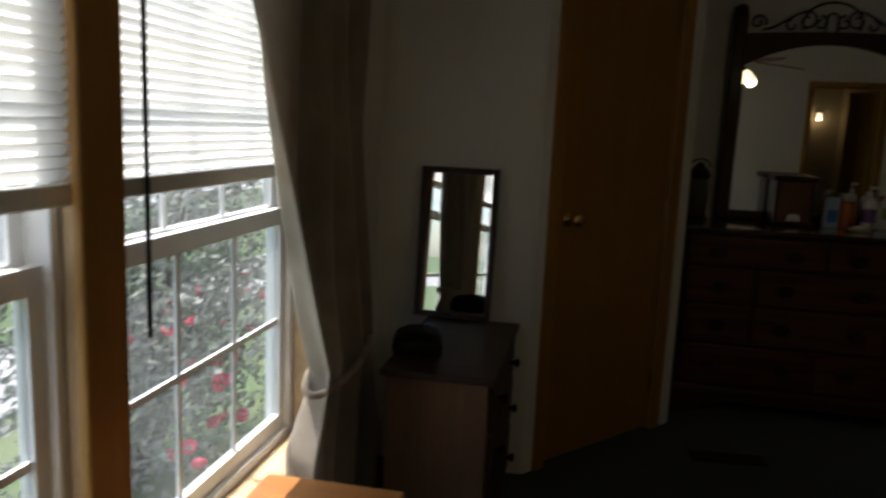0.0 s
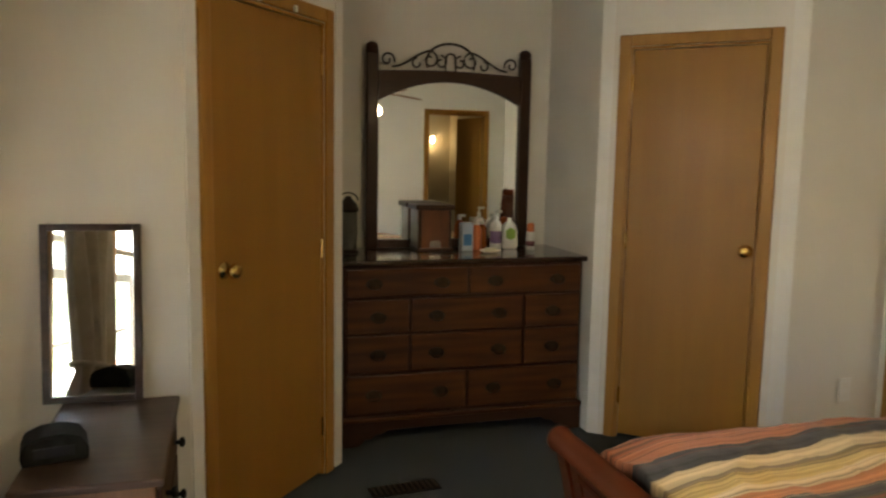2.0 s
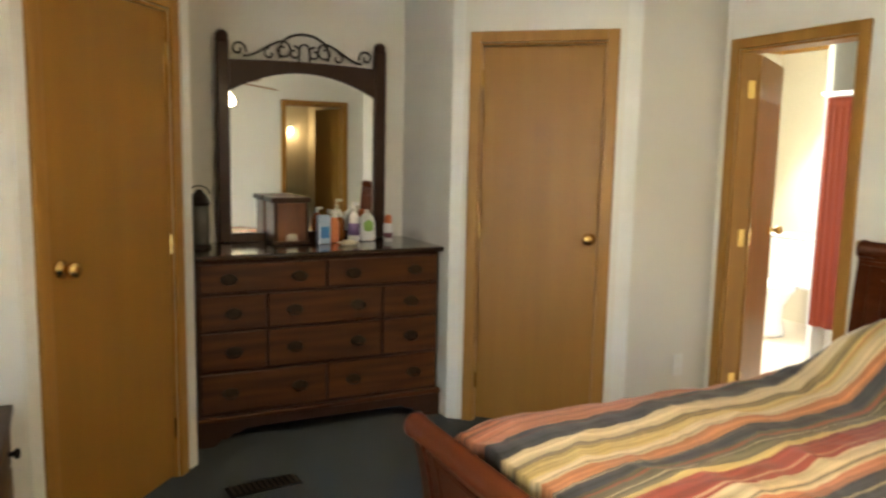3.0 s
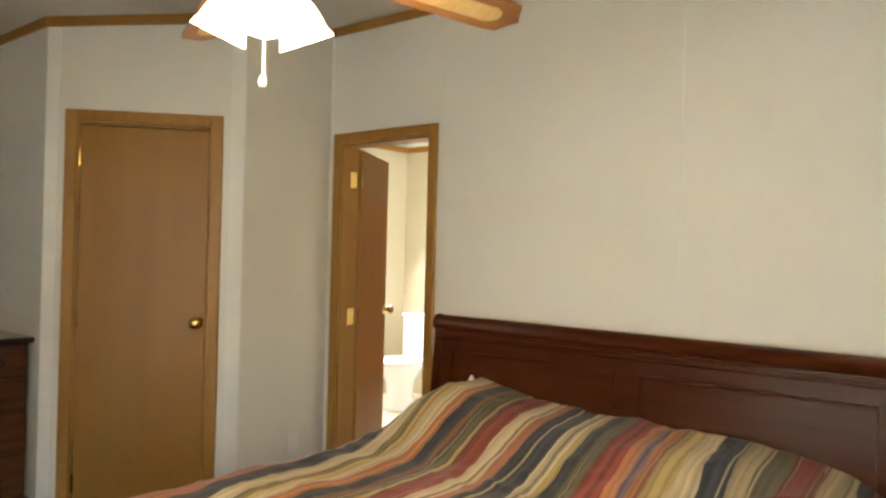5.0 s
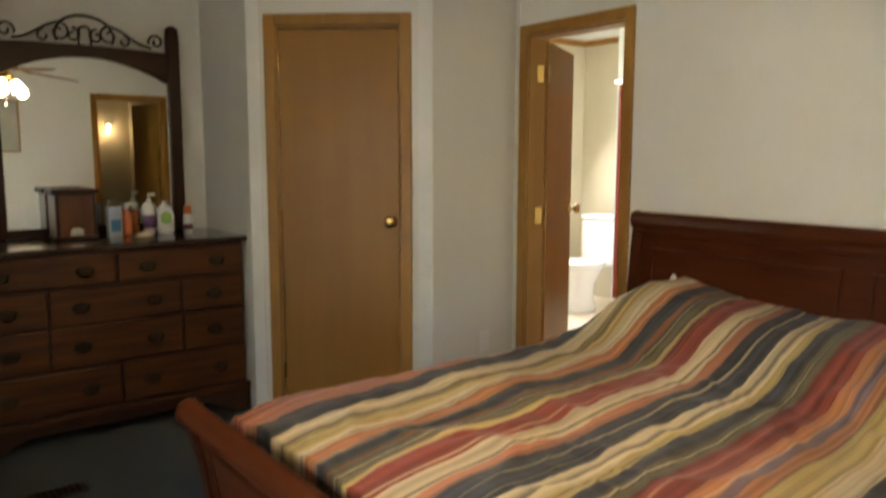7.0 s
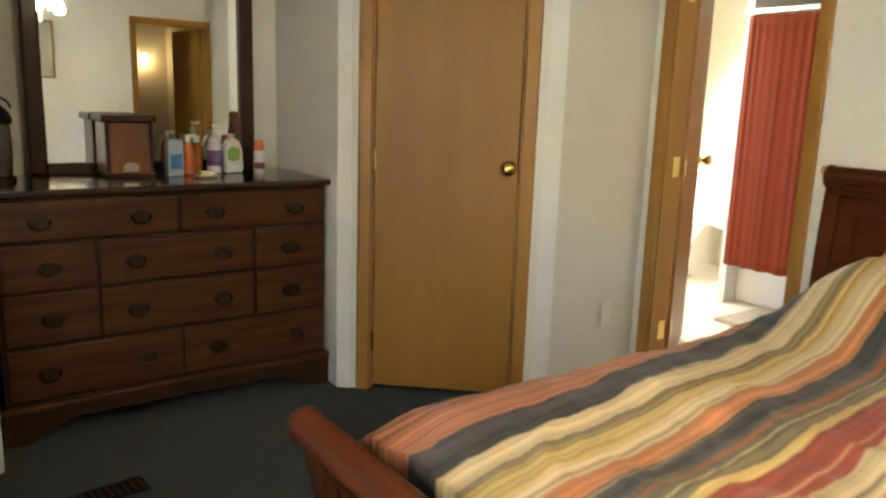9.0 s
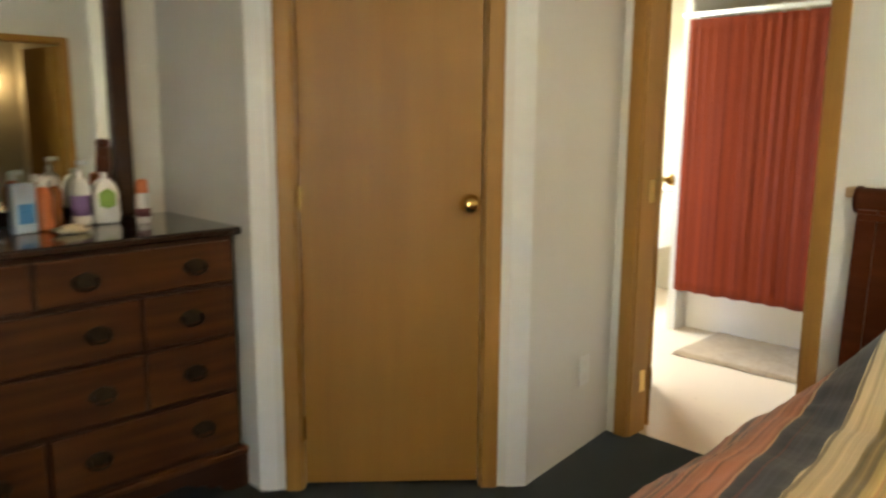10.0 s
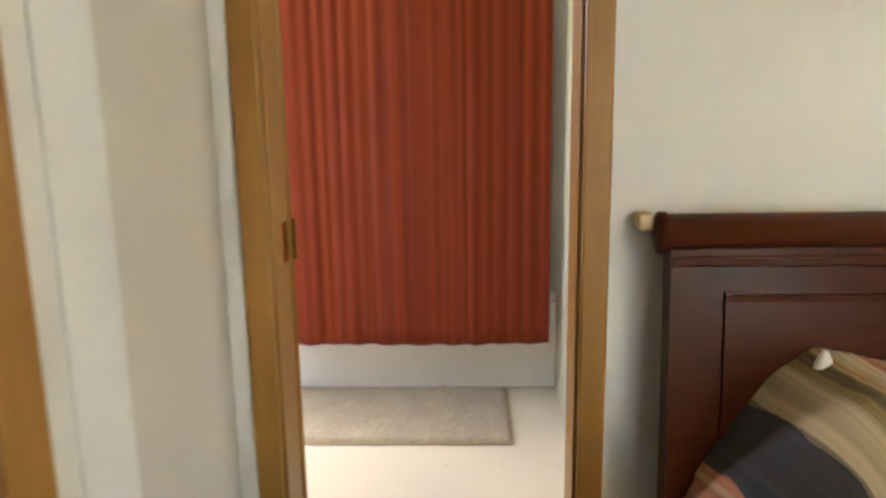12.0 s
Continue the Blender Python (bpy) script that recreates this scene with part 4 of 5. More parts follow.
# thin dark and pale threads between the broad stripes
for across, seed, lo_, hi_, tone, amount in ((95, 3.1, 0.60, 0.66, (0.035, 0.03, 0.03), 0.65), (120, 9.7, 0.63, 0.68, (0.62, 0.50, 0.30), 0.6), (80, 17.3, 0.64, 0.68, (0.33, 0.08, 0.04), 0.7)):
    mpt = qn.new("ShaderNodeMapping")
    mpt.inputs["Scale"].default_value, mpt.inputs["Location"].default_value = (0.25, across, 1), (seed, seed * 3, 0)
    ql.new(uv.outputs[0], mpt.inputs["Vector"])
    nt = qn.new("ShaderNodeTexNoise")
    nt.inputs["Scale"].default_value, nt.inputs["Detail"].default_value = 1.0, 1
    ql.new(mpt.outputs[0], nt.inputs["Vector"])
    mt = qn.new("ShaderNodeMapRange")
    mt.inputs["From Min"].default_value, mt.inputs["From Max"].default_value, mt.inputs["To Max"].default_value = lo_, hi_, amount
    ql.new(nt.outputs["Fac"], mt.inputs["Value"])
    mx = qn.new("ShaderNodeMix")
    mx.data_type = "RGBA"
    ql.new(mt.outputs[0], mx.inputs["Factor"])
    ql.new(last, mx.inputs["A"])
    mx.inputs["B"].default_value = (*tone, 1)
    last = mx.outputs["Result"]
ql.new(last, qb.inputs["Base Color"])
bq = qn.new("ShaderNodeBump")
bq.inputs["Strength"].default_value, bq.inputs["Distance"].default_value = 0.5, 0.006
bnq = qn.new("ShaderNodeTexNoise")
bnq.inputs["Scale"].default_value, bnq.inputs["Detail"].default_value = 45, 4
ql.new(uv.outputs[0], bnq.inputs["Vector"])
ql.new(bnq.outputs["Fac"], bq.inputs["Height"])
ql.new(bq.outputs[0], qb.inputs["Normal"])


def quilt_top(x, y):
    """Height of the quilt over the mattress: flat, climbing over the pillows to the headboard, with creases."""
    s = min(1, max(0.0, (x - 3.22) / 0.50))
    rise = s * s * (3 - 2 * s)
    puff = np.interp(y, (0.50, 0.62, 0.95, 1.45, 1.62, 2.05, 2.15, 2.23, 2.42), (0.0, 0.08, 0.125, 0.14, 0.125, 0.185, 0.210, 0.165, -0.06))
    h = 0.600 + float(puff) * rise
    edge = max(min((BY1 - 0.02) - y, y - (BY0 + 0.02)), 0)
    h -= 0.05 * math.exp(-edge / 0.09)
    h -= 0.03 * math.exp(-max(x - (BXF + 0.09), 0) / 0.10)
    h += 0.014 * noise.noise((x * 3.1, y * 3.7, 0.3)) + 0.008 * noise.noise((x * 8, y * 7, 2.3))
    fold = noise.noise((x * 2.4 + y * 1.1, y * 5.5 - x * 1.2, 7.7))
    h += 0.022 * max(0.0, 0.22 - abs(fold)) / 0.22 * (0.5 + noise.noise((x * 1.3, y * 1.3, 4.1)))
    small = noise.noise((x * 9 + y * 3, y * 13 - x * 4, 1.7))
    h += 0.007 * max(0.0, 0.25 - abs(small)) / 0.25 * max(0.0, 0.6 + noise.noise((x * 2.2, y * 2.2, 8.1)))
    return h


bm = bmesh.new()
uvl = bm.loops.layers.uv.new("cloth")
NX, NV, HANG = 130, 150, 0.34
W = BY1 - BY0 - 0.03
grid = []
for i in range(NX + 1):
    x = BXF + 0.078 + (BXH - 0.13 - BXF - 0.078) * max(0, i - 6) / (NX - 6) + 0.0004 * i
    tuck = 0.22 * max(0, 6 - i) / 6          # the end hangs down behind the footboard
    row = []
    for j in range(NV + 1):
        v = -HANG + (W + 2 * HANG) * j / NV          # from the bathroom side across the bed
        if v < 0 or v > W:
            d = -v if v < 0 else v - W
            ye = BY1 - 0.015 if v < 0 else BY0 + 0.015
            sg = 1 if v < 0 else -1
            z = quilt_top(x, ye) - 0.02 - d * 0.93 - tuck
            y = ye + sg * (0.022 + 0.02 * min(d, 0.1) / 0.1 + 0.022 * (d / HANG) * math.sin(x * 11 + 2 * math.sin(x * 4)))
        else:
            y = BY1 - 0.015 - v
            near = min(v, W - v)
            z = quilt_top(x, y) - 0.02 * max(0, 1 - near / 0.05) - tuck
        row.append((bm.verts.new((x, y, z)), (x * 0.5, (v + HANG) / (W + 2 * HANG) + 0.034 * (x - 2.55) + 0.012)))
    grid.append(row)
for i in range(NX):
    for j in range(NV):
        q = (grid[i][j], grid[i + 1][j], grid[i + 1][j + 1], grid[i][j + 1])
        f = bm.faces.new([c[0] for c in q])
        for lp, c in zip(f.loops, q):
            lp[uvl].uv = c[1]
quilt = part("quilt", bm, QUILT, smooth=True)
sol = quilt.modifiers.new("thickness", "SOLIDIFY")
sol.thickness, sol.offset = 0.012, -1
tagged(quilt, "multicoloured striped quilt in earth tones spread over the bed", "quilt")

# white pillow under the quilt
bm = bmesh.new()
bmesh.ops.create_uvsphere(bm, u_segments=24, v_segments=14, radius=1)
for v in bm.verts:
    x, y, z = v.co
    sq = lambda c: math.copysign(abs(c) ** 0.55, c)
    v.co = Vector((3.69 + 0.232 * sq(x), 1.86 + 0.265 * sq(y), 0.590 + 0.085 * z * (1 - 0.35 * (x * x + y * y))))
lathe(bm, [(0.024, 0.0), (0.015, 0.030), (0.009, 0.044), (0.005, 0.050), (0.0, 0.052)], 12, Matrix.Translation((3.880, 2.160, 0.772)))
tagged(part("pillow", bm, WHITE, smooth=True), "white pillow mostly hidden under the quilt", "pillow")

# ---------------- ceiling fan ----------------
fx, fy = FAN
fz = ceil_z(fx)
fan = thing("ceiling_fan", "brass ceiling fan with oak blades and three lit glass shades", "ceiling fan", Matrix.Translation((fx, fy, 0)))
bm = bmesh.new()
lathe(bm, [(0.0, fz + 0.01), (0.065, fz + 0.01), (0.065, fz - 0.02), (0.045, fz - 0.055), (0.014, fz - 0.06), (0.014, 2.11), (0.0, 2.11)], 24)
part("canopy", bm, BRASS, fan, smooth=True)
bm = bmesh.new()
lathe(bm, [(0.0, 2.14), (0.04, 2.14), (0.09, 2.12), (0.115, 2.085), (0.115, 2.03), (0.10, 2.005), (0.075, 1.99), (0.0, 1.99)], 32)
part("motor", bm, BRASS, fan, "polished brass motor housing", smooth=True)
bm = bmesh.new()
lathe(bm, [(0.0, 1.991), (0.045, 1.991), (0.048, 1.982), (0.036, 1.976), (0.038, 1.955), (0.055, 1.945), (0.058, 1.93), (0.03, 1.915), (0.0, 1.913)], 24)
part("light_fitter", bm, BRASS, fan, smooth=True)
BLADE = material("blade_oak", (0.33, 0.15, 0.045), 0.32, var=0.2, scale=8, stretch=(1.2, 14, 1), second=(0.24, 0.10, 0.03), mixscale=2, coat=0.3)
INLAY = material("blade_cane", (0.62, 0.45, 0.20), 0.5, var=0.12, scale=80, second=(0.55, 0.39, 0.17), mixscale=12, bump=0.4, bump_scale=150)
for k in range(4):
    rot = Matrix.Rotation(radians(-21 + 90 * k), 4, "Z") @ Matrix.Translation((-0.03, 0, 1.993)) @ Matrix.Rotation(radians(4.5), 4, "Y") @ Matrix.Rotation(radians(-13), 4, "X")
    bm = bmesh.new()
    outl = [(0.20, -0.050), (0.24, -0.058), (0.60, -0.068), (0.640, -0.062), (0.655, -0.030), (0.672, 0.0), (0.655, 0.030), (0.640, 0.062), (0.60, 0.068), (0.24, 0.058), (0.20, 0.050)]
    lo = [bm.verts.new((x, y, 0)) for x, y in outl]
    hi = [bm.verts.new((x, y, 0.006)) for x, y in outl]
    bm.faces.new(lo[::-1])
    bm.faces.new(hi)
    for i in range(len(outl)):
        bm.faces.new((lo[i], lo[(i + 1) % len(outl)], hi[(i + 1) % len(outl)], hi[i]))
    bl = part("blade", bm, BLADE, fan, m=rot)
    bm = bmesh.new()
    c = [(0.40 + 0.0 - 0.032 * math.sin(radians(an)), 0.032 * math.cos(radians(an))) for an in range(0, 181, 20)] + [(0.585 - 0.032 * math.sin(radians(an)), 0.032 * math.cos(radians(an))) for an in range(180, 361, 20)]
    lo = [bm.verts.new((x, y, -0.0015)) for x, y in c]
    hi = [bm.verts.new((x, y, -0.0002)) for x, y in c]
    bm.faces.new(lo[::-1])
    bm.faces.new(hi)
    for i in range(len(c)):
        bm.faces.new((lo[i], lo[(i + 1) % len(c)], hi[(i + 1) % len(c)], hi[i]))
    part("cane_inlay", bm, INLAY, bl, "pale cane inlay")
    bm = bmesh.new()
    box(bm, 0.09, 0.215, -0.014, 0.014, 0.006, 0.013)
    box(bm, 0.20, 0.255, -0.036, 0.036, 0.0062, 0.011)
    lathe(bm, [(0, -0.006), (0.010, -0.006), (0.010, 0.0), (0, 0.0)], 10, Matrix.Translation((0.225, 0.025, 0)))
    lathe(bm, [(0, -0.006), (0.010, -0.006), (0.010, 0.0), (0, 0.0)], 10, Matrix.Translation((0.225, -0.025, 0)))
    part("blade_iron", bm, BRASS, bl, "brass blade arm")
SHADE = material("frosted_shade", (0.9, 0.85, 0.7), 0.35, emit=(1.0, 0.80, 0.45), strength=1.2)
for k in range(3):
    rot = Matrix.Rotation(radians(-5 + 120 * k), 4, "Z") @ Matrix.Translation((0.048, 0, 1.932)) @ Matrix.Rotation(radians(180 - 26), 4, "Y")
    bm = bmesh.new()
    lathe(bm, [(0.0, 0.0), (0.017, 0.0), (0.019, 0.028), (0.024, 0.034), (0.0, 0.035)], 16)
    arm = part("socket", bm, BRASS, fan, smooth=True, m=rot)
    bm = bmesh.new()
    lathe(bm, [(0.020, 0.032), (0.028, 0.040), (0.040, 0.060), (0.048, 0.088), (0.052, 0.114), (0.060, 0.136), (0.0578, 0.136), (0.0495, 0.114), (0.0455, 0.088), (0.0375, 0.060), (0.0255, 0.042)], 24)
    for v in bm.verts:          # fluted rim
        a = math.atan2(v.co.y, v.co.x)
        f = max(0, (v.co.z - 0.09) / 0.05)
        v.co.x *= 1 + 0.05 * f * math.cos(8 * a)
        v.co.y *= 1 + 0.05 * f * math.cos(8 * a)
    part("shade", bm, SHADE, arm, "glowing frosted glass tulip shade", smooth=True)
bm = bmesh.new()
tube(bm, [(0.0, 0.0, 1.915), (0.002, 0.0, 1.72)], 0.0028, 6)
lathe(bm, [(0, 1.697), (0.007, 1.699), (0.009, 1.709), (0.004, 1.721), (0, 1.722)], 12)
part("pull_chain", bm, WHITE, fan, "pale pull chain")
for k in range(3):
    a = radians(-5 + 120 * k)
    lamp("shade_lamp", "POINT", Matrix.Translation((fx + 0.125 * math.cos(a), fy + 0.125 * math.sin(a), 1.80)), 0.50, (1.0, 0.74, 0.42), radius=0.04)

# ---------------- bathroom ----------------
BX1 = 6.6
wall("wall_bath_south", (EX + 0.12, 2.42), (BX1 + 0.1, 2.42), "cream bathroom wall", mat=BATHWALL, side=-1, top=2.36)
wall("wall_bath_east", (BX1, 2.38), (BX1, 5.1), "cream bathroom wall", mat=BATHWALL, side=-1, top=2.36)
wall("wall_bath_west", (EX + 0.12, 3.415), (EX + 0.12, 5.1), "cream bathroom wall beside the door", mat=BATHWALL, side=1, top=2.36)
wall("wall_tub_end", (5.62, 3.86), (BX1, 3.86), "white end wall of the tub alcove", mat=STRIP, side=1, top=2.36, thick=0.05)
bm = bmesh.new()
box(bm, EX + 0.121, BX1 + 0.1, 2.38, 5.1, 2.34, 2.38)
tagged(part("ceiling_bathroom", bm, CEIL), "white bathroom ceiling", "ceiling", kind="structure")
for a, b in (((EX + 0.12, 5.1), (BX1, 5.1)), ((BX1, 5.1), (BX1, 4.0)), ((BX1, 2.42), (EX + 0.12, 2.42))):
    bm = bmesh.new()
    strip(bm, a, b, 2.29, 2.34, 0.018)
    tagged(part("trim", bm, CASING), "brown trim under the bathroom ceiling", "trim", kind="structure")
CRED = material("shower_curtain_cloth", (0.225, 0.034, 0.0078), 0.75, spec=0.2, var=0.18, scale=7, stretch=(0.05, 9, 0.05), second=(0.160, 0.0205, 0.006), mixscale=5, bump=0.2, bump_scale=250, sheen=0.05)
t = thing("shower_curtain", "pleated rust-red shower curtain hanging on a white rod", "shower curtain")
bm = bmesh.new()
rows = []
nz_, ny_ = 24, 320
for i in range(nz_ + 1):
    z = 1.805 + (0.268 - 1.805) * i / nz_
    row = []
    for j in range(ny_ + 1):
        u = j / ny_
        y = 2.475 + 1.365 * u
        f = i / nz_
        ph = u * 2 * math.pi * 24 + 2.6 * math.sin(u * 7.3) + 1.4 * math.sin(u * 17.1 + 2) + 0.5 * math.sin(f * 3 + u * 5)
        x = 5.555 + (0.0024 - 0.0012 * f) * math.sin(ph) * (1 + 0.6 * math.sin(u * 13)) + 0.004 * f * math.sin(u * 41 + 2 * math.sin(u * 9)) + 0.008 * math.sin(u * 11 + 1)
        row.append(bm.verts.new((x, y, z + (0.003 * math.sin(ph * 0.5) if i == nz_ else 0))))
    rows.append(row)
for a, b in zip(rows, rows[1:]):
    for j in range(ny_):
        bm.faces.new((a[j], a[j + 1], b[j + 1], b[j]))
part("cloth", bm, CRED, t, smooth=True).modifiers.new("thickness", "SOLIDIFY").thickness = 0.003
for k in range(12):
    bm = bmesh.new()
    y = 2.51 + 1.29 * k / 11
    tube(bm, [(5.56 + 0.019 * math.cos(radians(an)), y, 1.825 + 0.024 * math.sin(radians(an))) for an in range(0, 361, 30)], 0.0035, 6)
    part("ring", bm, WHITE, t, "white plastic ring")
t = thing("shower_rod", "white shower rod spanning the tub alcove", "rod")
bm = bmesh.new()
tube(bm, [(5.56, 2.422, 1.83), (5.56, 3.88, 1.83)], 0.0135, 12)
part("pole", bm, WHITE, t, smooth=True)
t = thing("bathtub", "white enamel bathtub behind the shower curtain", "bathtub")
boxpart("apron", (5.74, 5.78, 2.423, 3.857, 0.0, 0.40), TUBWHITE, t, 0.008)
boxpart("rim", (5.735, 5.83, 2.423, 3.857, 0.401, 0.44), TUBWHITE, t, 0.012)
boxpart("basin", (5.83, BX1 - 0.005, 2.423, 3.857, 0.02, 0.12), TUBWHITE, t, 0.01)
boxpart("back_rim", (BX1 - 0.10, BX1 - 0.005, 2.423, 3.857, 0.401, 0.44), TUBWHITE, t, 0.01)
t = thing("bath_rug", "tan shaggy bath rug on the vinyl floor", "rug")
bm = bmesh.new()
nx, ny = 40, 60
g = [[bm.verts.new((5.17 + 0.545 * i / nx + 0.006 * noise.noise((j * 0.3, 0, 1)), 2.645 + 0.985 * j / ny + 0.006 * noise.noise((i * 0.3, 0, 3)),
                    (0.004 if i in (0, nx) or j in (0, ny) else 0.022 + 0.006 * noise.noise((i * 0.9, j * 0.9, 0))))) for j in range(ny + 1)] for i in range(nx + 1)]
for i in range(nx):
    for j in range(ny):
        bm.faces.new((g[i][j], g[i + 1][j], g[i + 1][j + 1], g[i][j + 1]))
part("rug_surface", bm, RUG, t, smooth=True)
boxpart("backing", (5.18, 5.705, 2.655, 3.62, 0.0, 0.003), RUG, t, 0)
# toilet beyond the tub wall
t = thing("toilet", "white porcelain toilet with a closed lid", "toilet", Matrix.Translation((6.03, 4.54, 0)))
bm = bmesh.new()
lathe(bm, [(0.0, 0.0), (0.12, 0.0), (0.125, 0.03), (0.10, 0.12), (0.11, 0.24), (0.17, 0.36), (0.185, 0.395), (0.0, 0.396)], 28, Matrix.Translation((-0.05, 0, 0)) @ Matrix.Diagonal((1.25, 1, 1, 1)))
part("bowl", bm, TUBWHITE, t, smooth=True)
bm = bmesh.new()
lathe(bm, [(0.0, 0.398), (0.185, 0.398), (0.192, 0.410), (0.185, 0.430), (0.0, 0.436)], 28, Matrix.Translation((-0.05, 0, 0)) @ Matrix.Diagonal((1.25, 1, 1, 1)))
part("lid", bm, TUBWHITE, t, smooth=True)
boxpart("tank", (0.20, 0.40, -0.22, 0.22, 0.36, 0.76), TUBWHITE, t, 0.02)
boxpart("tank_lid", (0.19, 0.41, -0.23, 0.23, 0.762, 0.79), TUBWHITE, t, 0.008)
t = thing("floor_register", "brown metal floor register by the bathroom door", "vent", Matrix.Translation((4.40, 2.60, 0.0)))
boxpart("plate", (-0.07, 0.07, -0.05, 0.05, 0.0, 0.005), PULL, t, 0.002)
for k in range(6):
    boxpart("louver", (-0.055 + 0.02 * k, -0.049 + 0.02 * k, -0.04, 0.04, 0.005, 0.008), CASING, t, 0)
t = thing("floor_register", "dark metal floor register set in the carpet", "vent", Matrix.Translation((1.70, 3.42, 0.0)) @ Matrix.Rotation(radians(5), 4, "Z"))
boxpart("plate", (-0.15, 0.15, -0.05, 0.05, 0.0, 0.006), BLACK, t, 0.002)
for k in range(12):
    boxpart("louver", (-0.135 + 0.024 * k, -0.125 + 0.024 * k, -0.038, 0.038, 0.006, 0.009), PULL, t, 0)
t = thing("wall_outlet", "ivory outlet plate low on the wall", "outlet", Matrix.Translation((3.80, 3.268, 0.33)) @ Matrix.Rotation(radians(4.1), 4, "Z"))
boxpart("plate", (-0.035, 0.035, -0.006, -0.0005, -0.057, 0.057), WHITE, t, 0.002)
for z in (-0.025, 0.025):
    boxpart("socket", (-0.016, 0.016, -0.008, -0.006, z - 0.014, z + 0.014), STRIP, t, 0.001)
lamp("bathroom_daylight", "AREA", look((5.7, 5.04, 1.7), (4.7, 2.9, 0.0)), 8.0, (1.0, 0.95, 0.88), size=0.78, size_y=1.0)

# ---------------- behind the camera: picture and hall ----------------
t = thing("framed_picture", "pale print in a thin wooden frame on the back wall", "picture", Matrix.Translation((2.44, BACK, 1.60)))
for dims in ((-0.205, -0.19, 0.001, 0.025, -0.275, 0.275), (0.19, 0.205, 0.001, 0.025, -0.275, 0.275), (-0.19, 0.19, 0.001, 0.025, -0.275, -0.26), (-0.19, 0.19, 0.001, 0.025, 0.26, 0.275)):
    boxpart("frame", dims, CASING, t, 0.004)
boxpart("print", (-0.19, 0.19, 0.001, 0.008, -0.26, 0.26), material("pale_print", (0.55, 0.52, 0.45), 0.4, var=0.2, scale=6, second=(0.35, 0.38, 0.36), mixscale=3), t, 0)
for y, z in ((-3.3, 1.85), (-3.3, 1.45), (-2.5, 1.65)):
    t = thing("hall_picture", "small dark framed picture in the hall", "picture", Matrix.Translation((4.7, y, z)) @ Matrix.Rotation(radians(180), 4, "Z"), group="hall pictures")
    boxpart("frame", (0.001, 0.02, -0.13, 0.13, -0.15, 0.15), FRAME, t, 0.004)
    boxpart("print", (0.0205, 0.022, -0.10, 0.10, -0.12, 0.12), material("grey_print", (0.2, 0.2, 0.19), 0.3, var=0.2, scale=8, second=(0.4, 0.38, 0.34), mixscale=6), t, 0)
t = thing("hall_door", "closed oak-look door at the end of the hall", "door", Matrix.Translation((3.82, -4.1, 0)), kind="structure")
boxpart("door_slab", (-0.35, 0.35, 0.002, 0.03, 0.01, 1.96), DOOR, t, 0.003)
for dims in ((-0.42, -0.352, 0.002, 0.02, 0, 2.02), (0.352, 0.42, 0.002, 0.02, 0, 2.02), (-0.352, 0.352, 0.002, 0.02, 1.962, 2.02)):
    boxpart("casing", dims, CASING, t, 0.003)
knob(t, 0.28, 0.03, 0.985, 1)
t = thing("hall_light", "small glowing wall light in the hall", "wall light", Matrix.Translation((4.38, -4.1, 1.72)) @ Matrix.Rotation(radians(-90), 4, "Z"))
bm = bmesh.new()
lathe(bm, [(0.0, -0.04), (0.025, -0.035), (0.035, 0.0), (0.025, 0.035), (0.0, 0.04)], 16, Matrix.Translation((-0.055, 0, 0)))
part("globe", bm, SHADE, t, smooth=True)
boxpart("wall_plate", (-0.03, -0.0005, -0.04, 0.04, -0.05, 0.05), BRASS, t, 0.003)
lamp("hall_lamp", "POINT", Matrix.Translation((4.36, -3.98, 1.66)), 0.30, (1.0, 0.66, 0.32), radius=0.02)

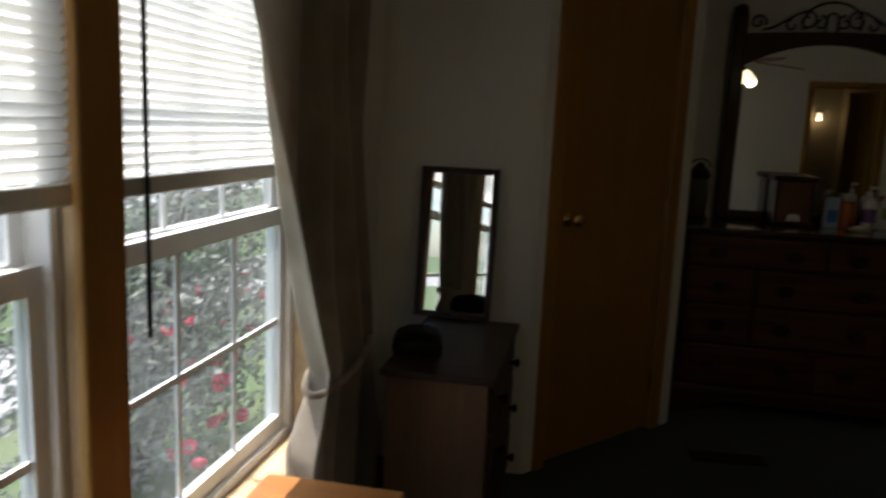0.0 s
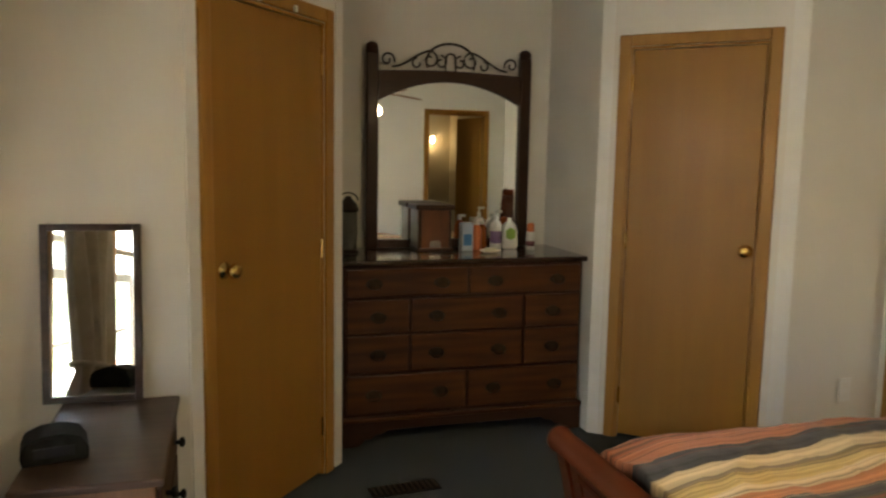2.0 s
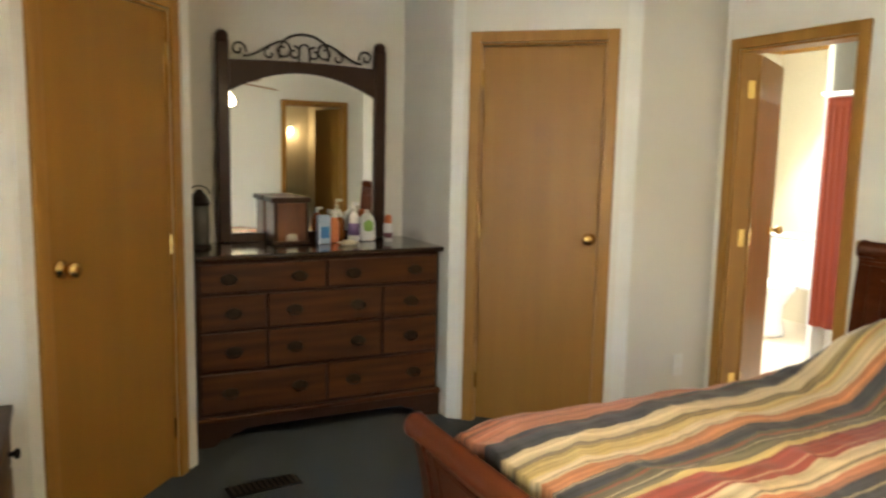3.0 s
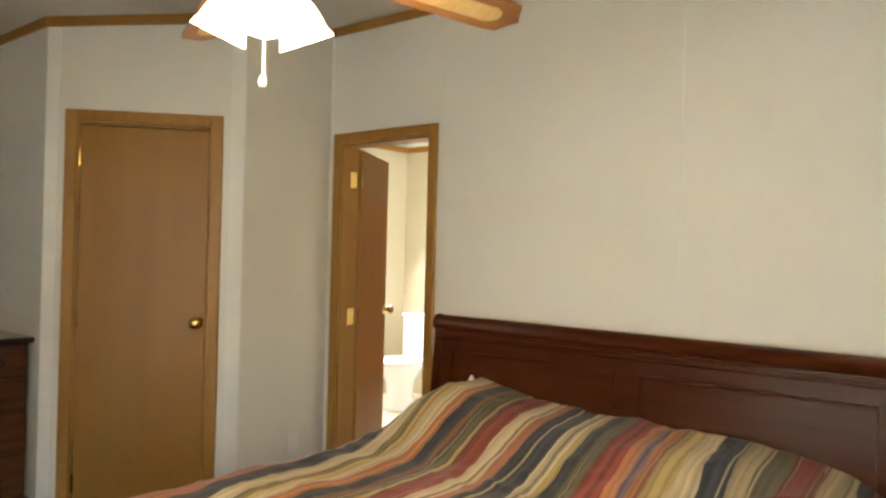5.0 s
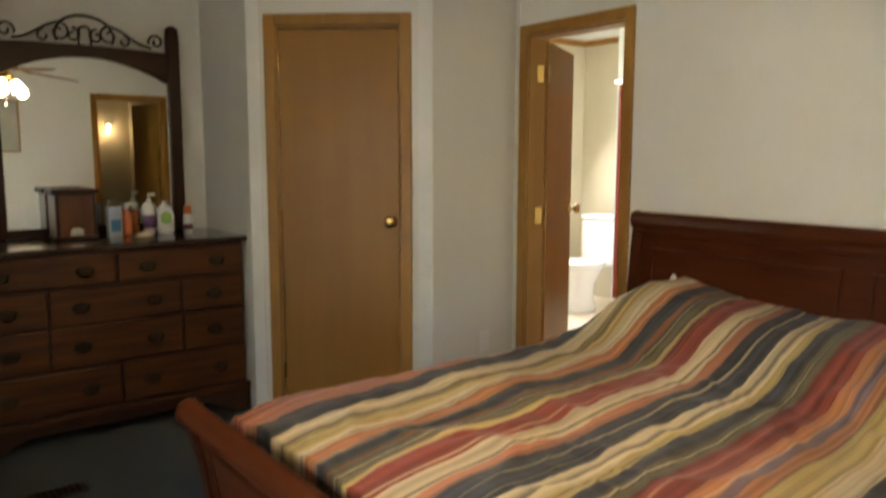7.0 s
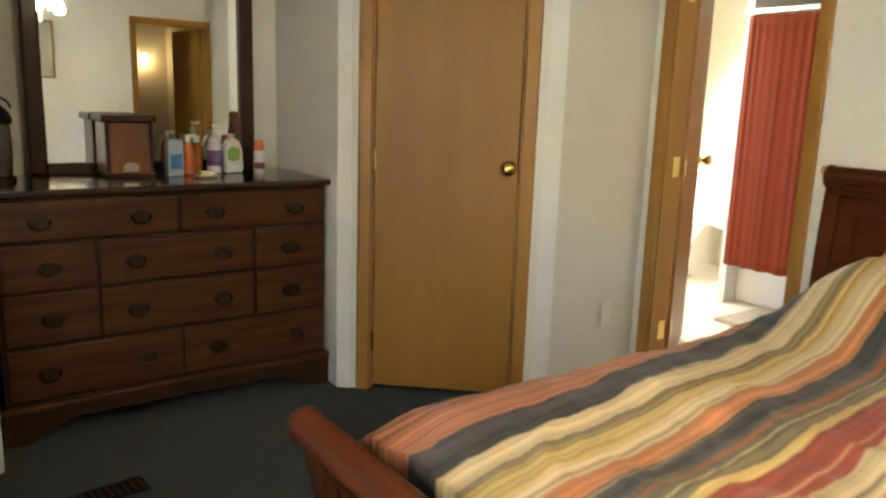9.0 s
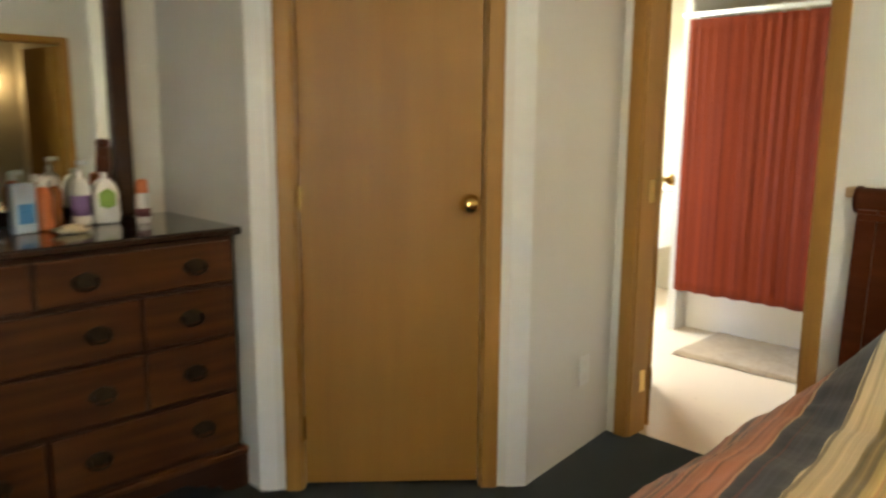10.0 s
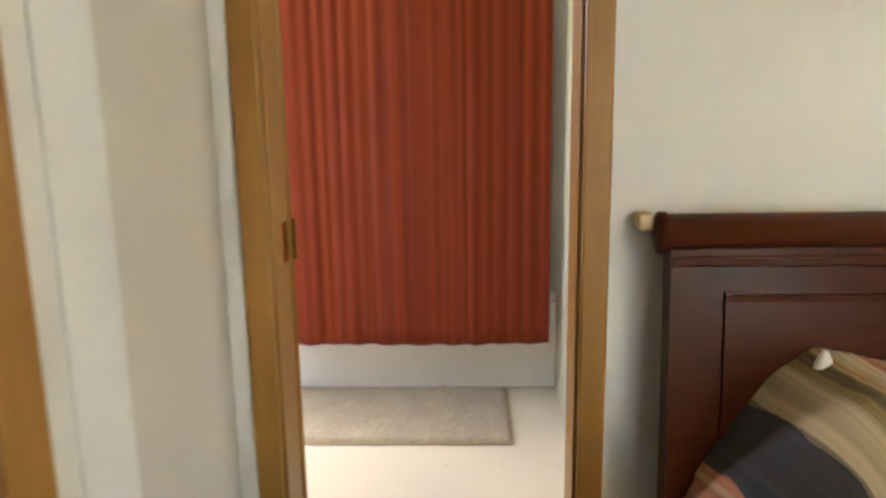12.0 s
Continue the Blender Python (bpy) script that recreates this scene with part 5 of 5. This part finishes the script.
# ---------------- garden outside ----------------
bm = bmesh.new()
box(bm, -400, 400, -400, 400, -0.75, -0.6)
tagged(part("ground", bm, GRASS), "green lawn around the house", "lawn", kind="structure")
bm = bmesh.new()
box(bm, -3.4, -2.4, -30, 30, -0.6, -0.57)
rounded(bm, 0.01)
tagged(part("pavement", bm, CONC), "grey concrete garden path", "path", kind="structure")
bm = bmesh.new()
box(bm, -14, -8, -40, 40, -0.6, -0.58)
tagged(part("road", bm, CONC), "pale concrete driveway", "road", kind="structure")
rng = random.Random(5)
t = thing("rose_bush", "leafy rose bush with red and pink blooms outside the window", "bush", Matrix.Translation((-1.25, 3.75, -0.6)))
bm = bmesh.new()
ends = []
for k in range(22):
    a = rng.uniform(0, 6.28)
    r = rng.uniform(0.1, 0.65)
    h = rng.uniform(0.9, 1.75)
    p = [(0.05 * math.cos(a), 0.05 * math.sin(a), 0), (r * 0.4 * math.cos(a), 0.4 * r * 1.5 * math.sin(a), h * 0.5), (r * math.cos(a), 1.5 * r * math.sin(a), h)]
    tube(bm, p, 0.008, 5)
    ends.append(Vector(p[2])), ends.append(Vector(p[1]))
part("stems", bm, TWIG, t)
verts, faces = [], []
for k in range(15000):
    e = rng.choice(ends)
    c = e + Vector((rng.gauss(0, 0.20), rng.gauss(0, 0.30), rng.gauss(-0.05, 0.24)))
    if c.z < 0.02 or c.x > 0.9 or c.y < -0.85:
        continue
    n_ = Vector((rng.gauss(0, 1), rng.gauss(0, 1), rng.gauss(0.4, 1))).normalized()
    s_ = n_.orthogonal().normalized() * rng.uniform(0.014, 0.032)
    q_ = n_.cross(s_) * 0.62
    i0 = len(verts)
    verts += [c - s_, c + q_ + n_ * 0.006, c + s_, c - q_ + n_ * 0.006]
    faces.append((i0, i0 + 1, i0 + 2, i0 + 3))
me = bpy.data.meshes.new("leaves")
me.from_pydata(verts, [], faces)
me.materials.append(GREEN_L)
lv = new("leaves", me)
lv.parent = t
tagged(lv, kind="stuff")
bm = bmesh.new()
lathe(bm, [(0.0, 0.0), (0.014, 0.002), (0.026, 0.014), (0.030, 0.026), (0.022, 0.030), (0.018, 0.024), (0.012, 0.032), (0.0, 0.03)], 9)
bloom = mesh_of("bloom", bm, ROSE, True)
for k in range(44):
    e = rng.choice(ends)
    ob = new("bloom", bloom)
    ob.parent = t
    ob.matrix_local = Matrix.Translation(e + Vector((rng.gauss(0.32, 0.12), rng.gauss(-0.1, 0.3), rng.gauss(0.02, 0.2)))) @ Euler((rng.uniform(-1, 1), rng.uniform(-1, 1), 0)).to_matrix().to_4x4() @ Matrix.Scale(rng.uniform(1.0, 1.5), 4)
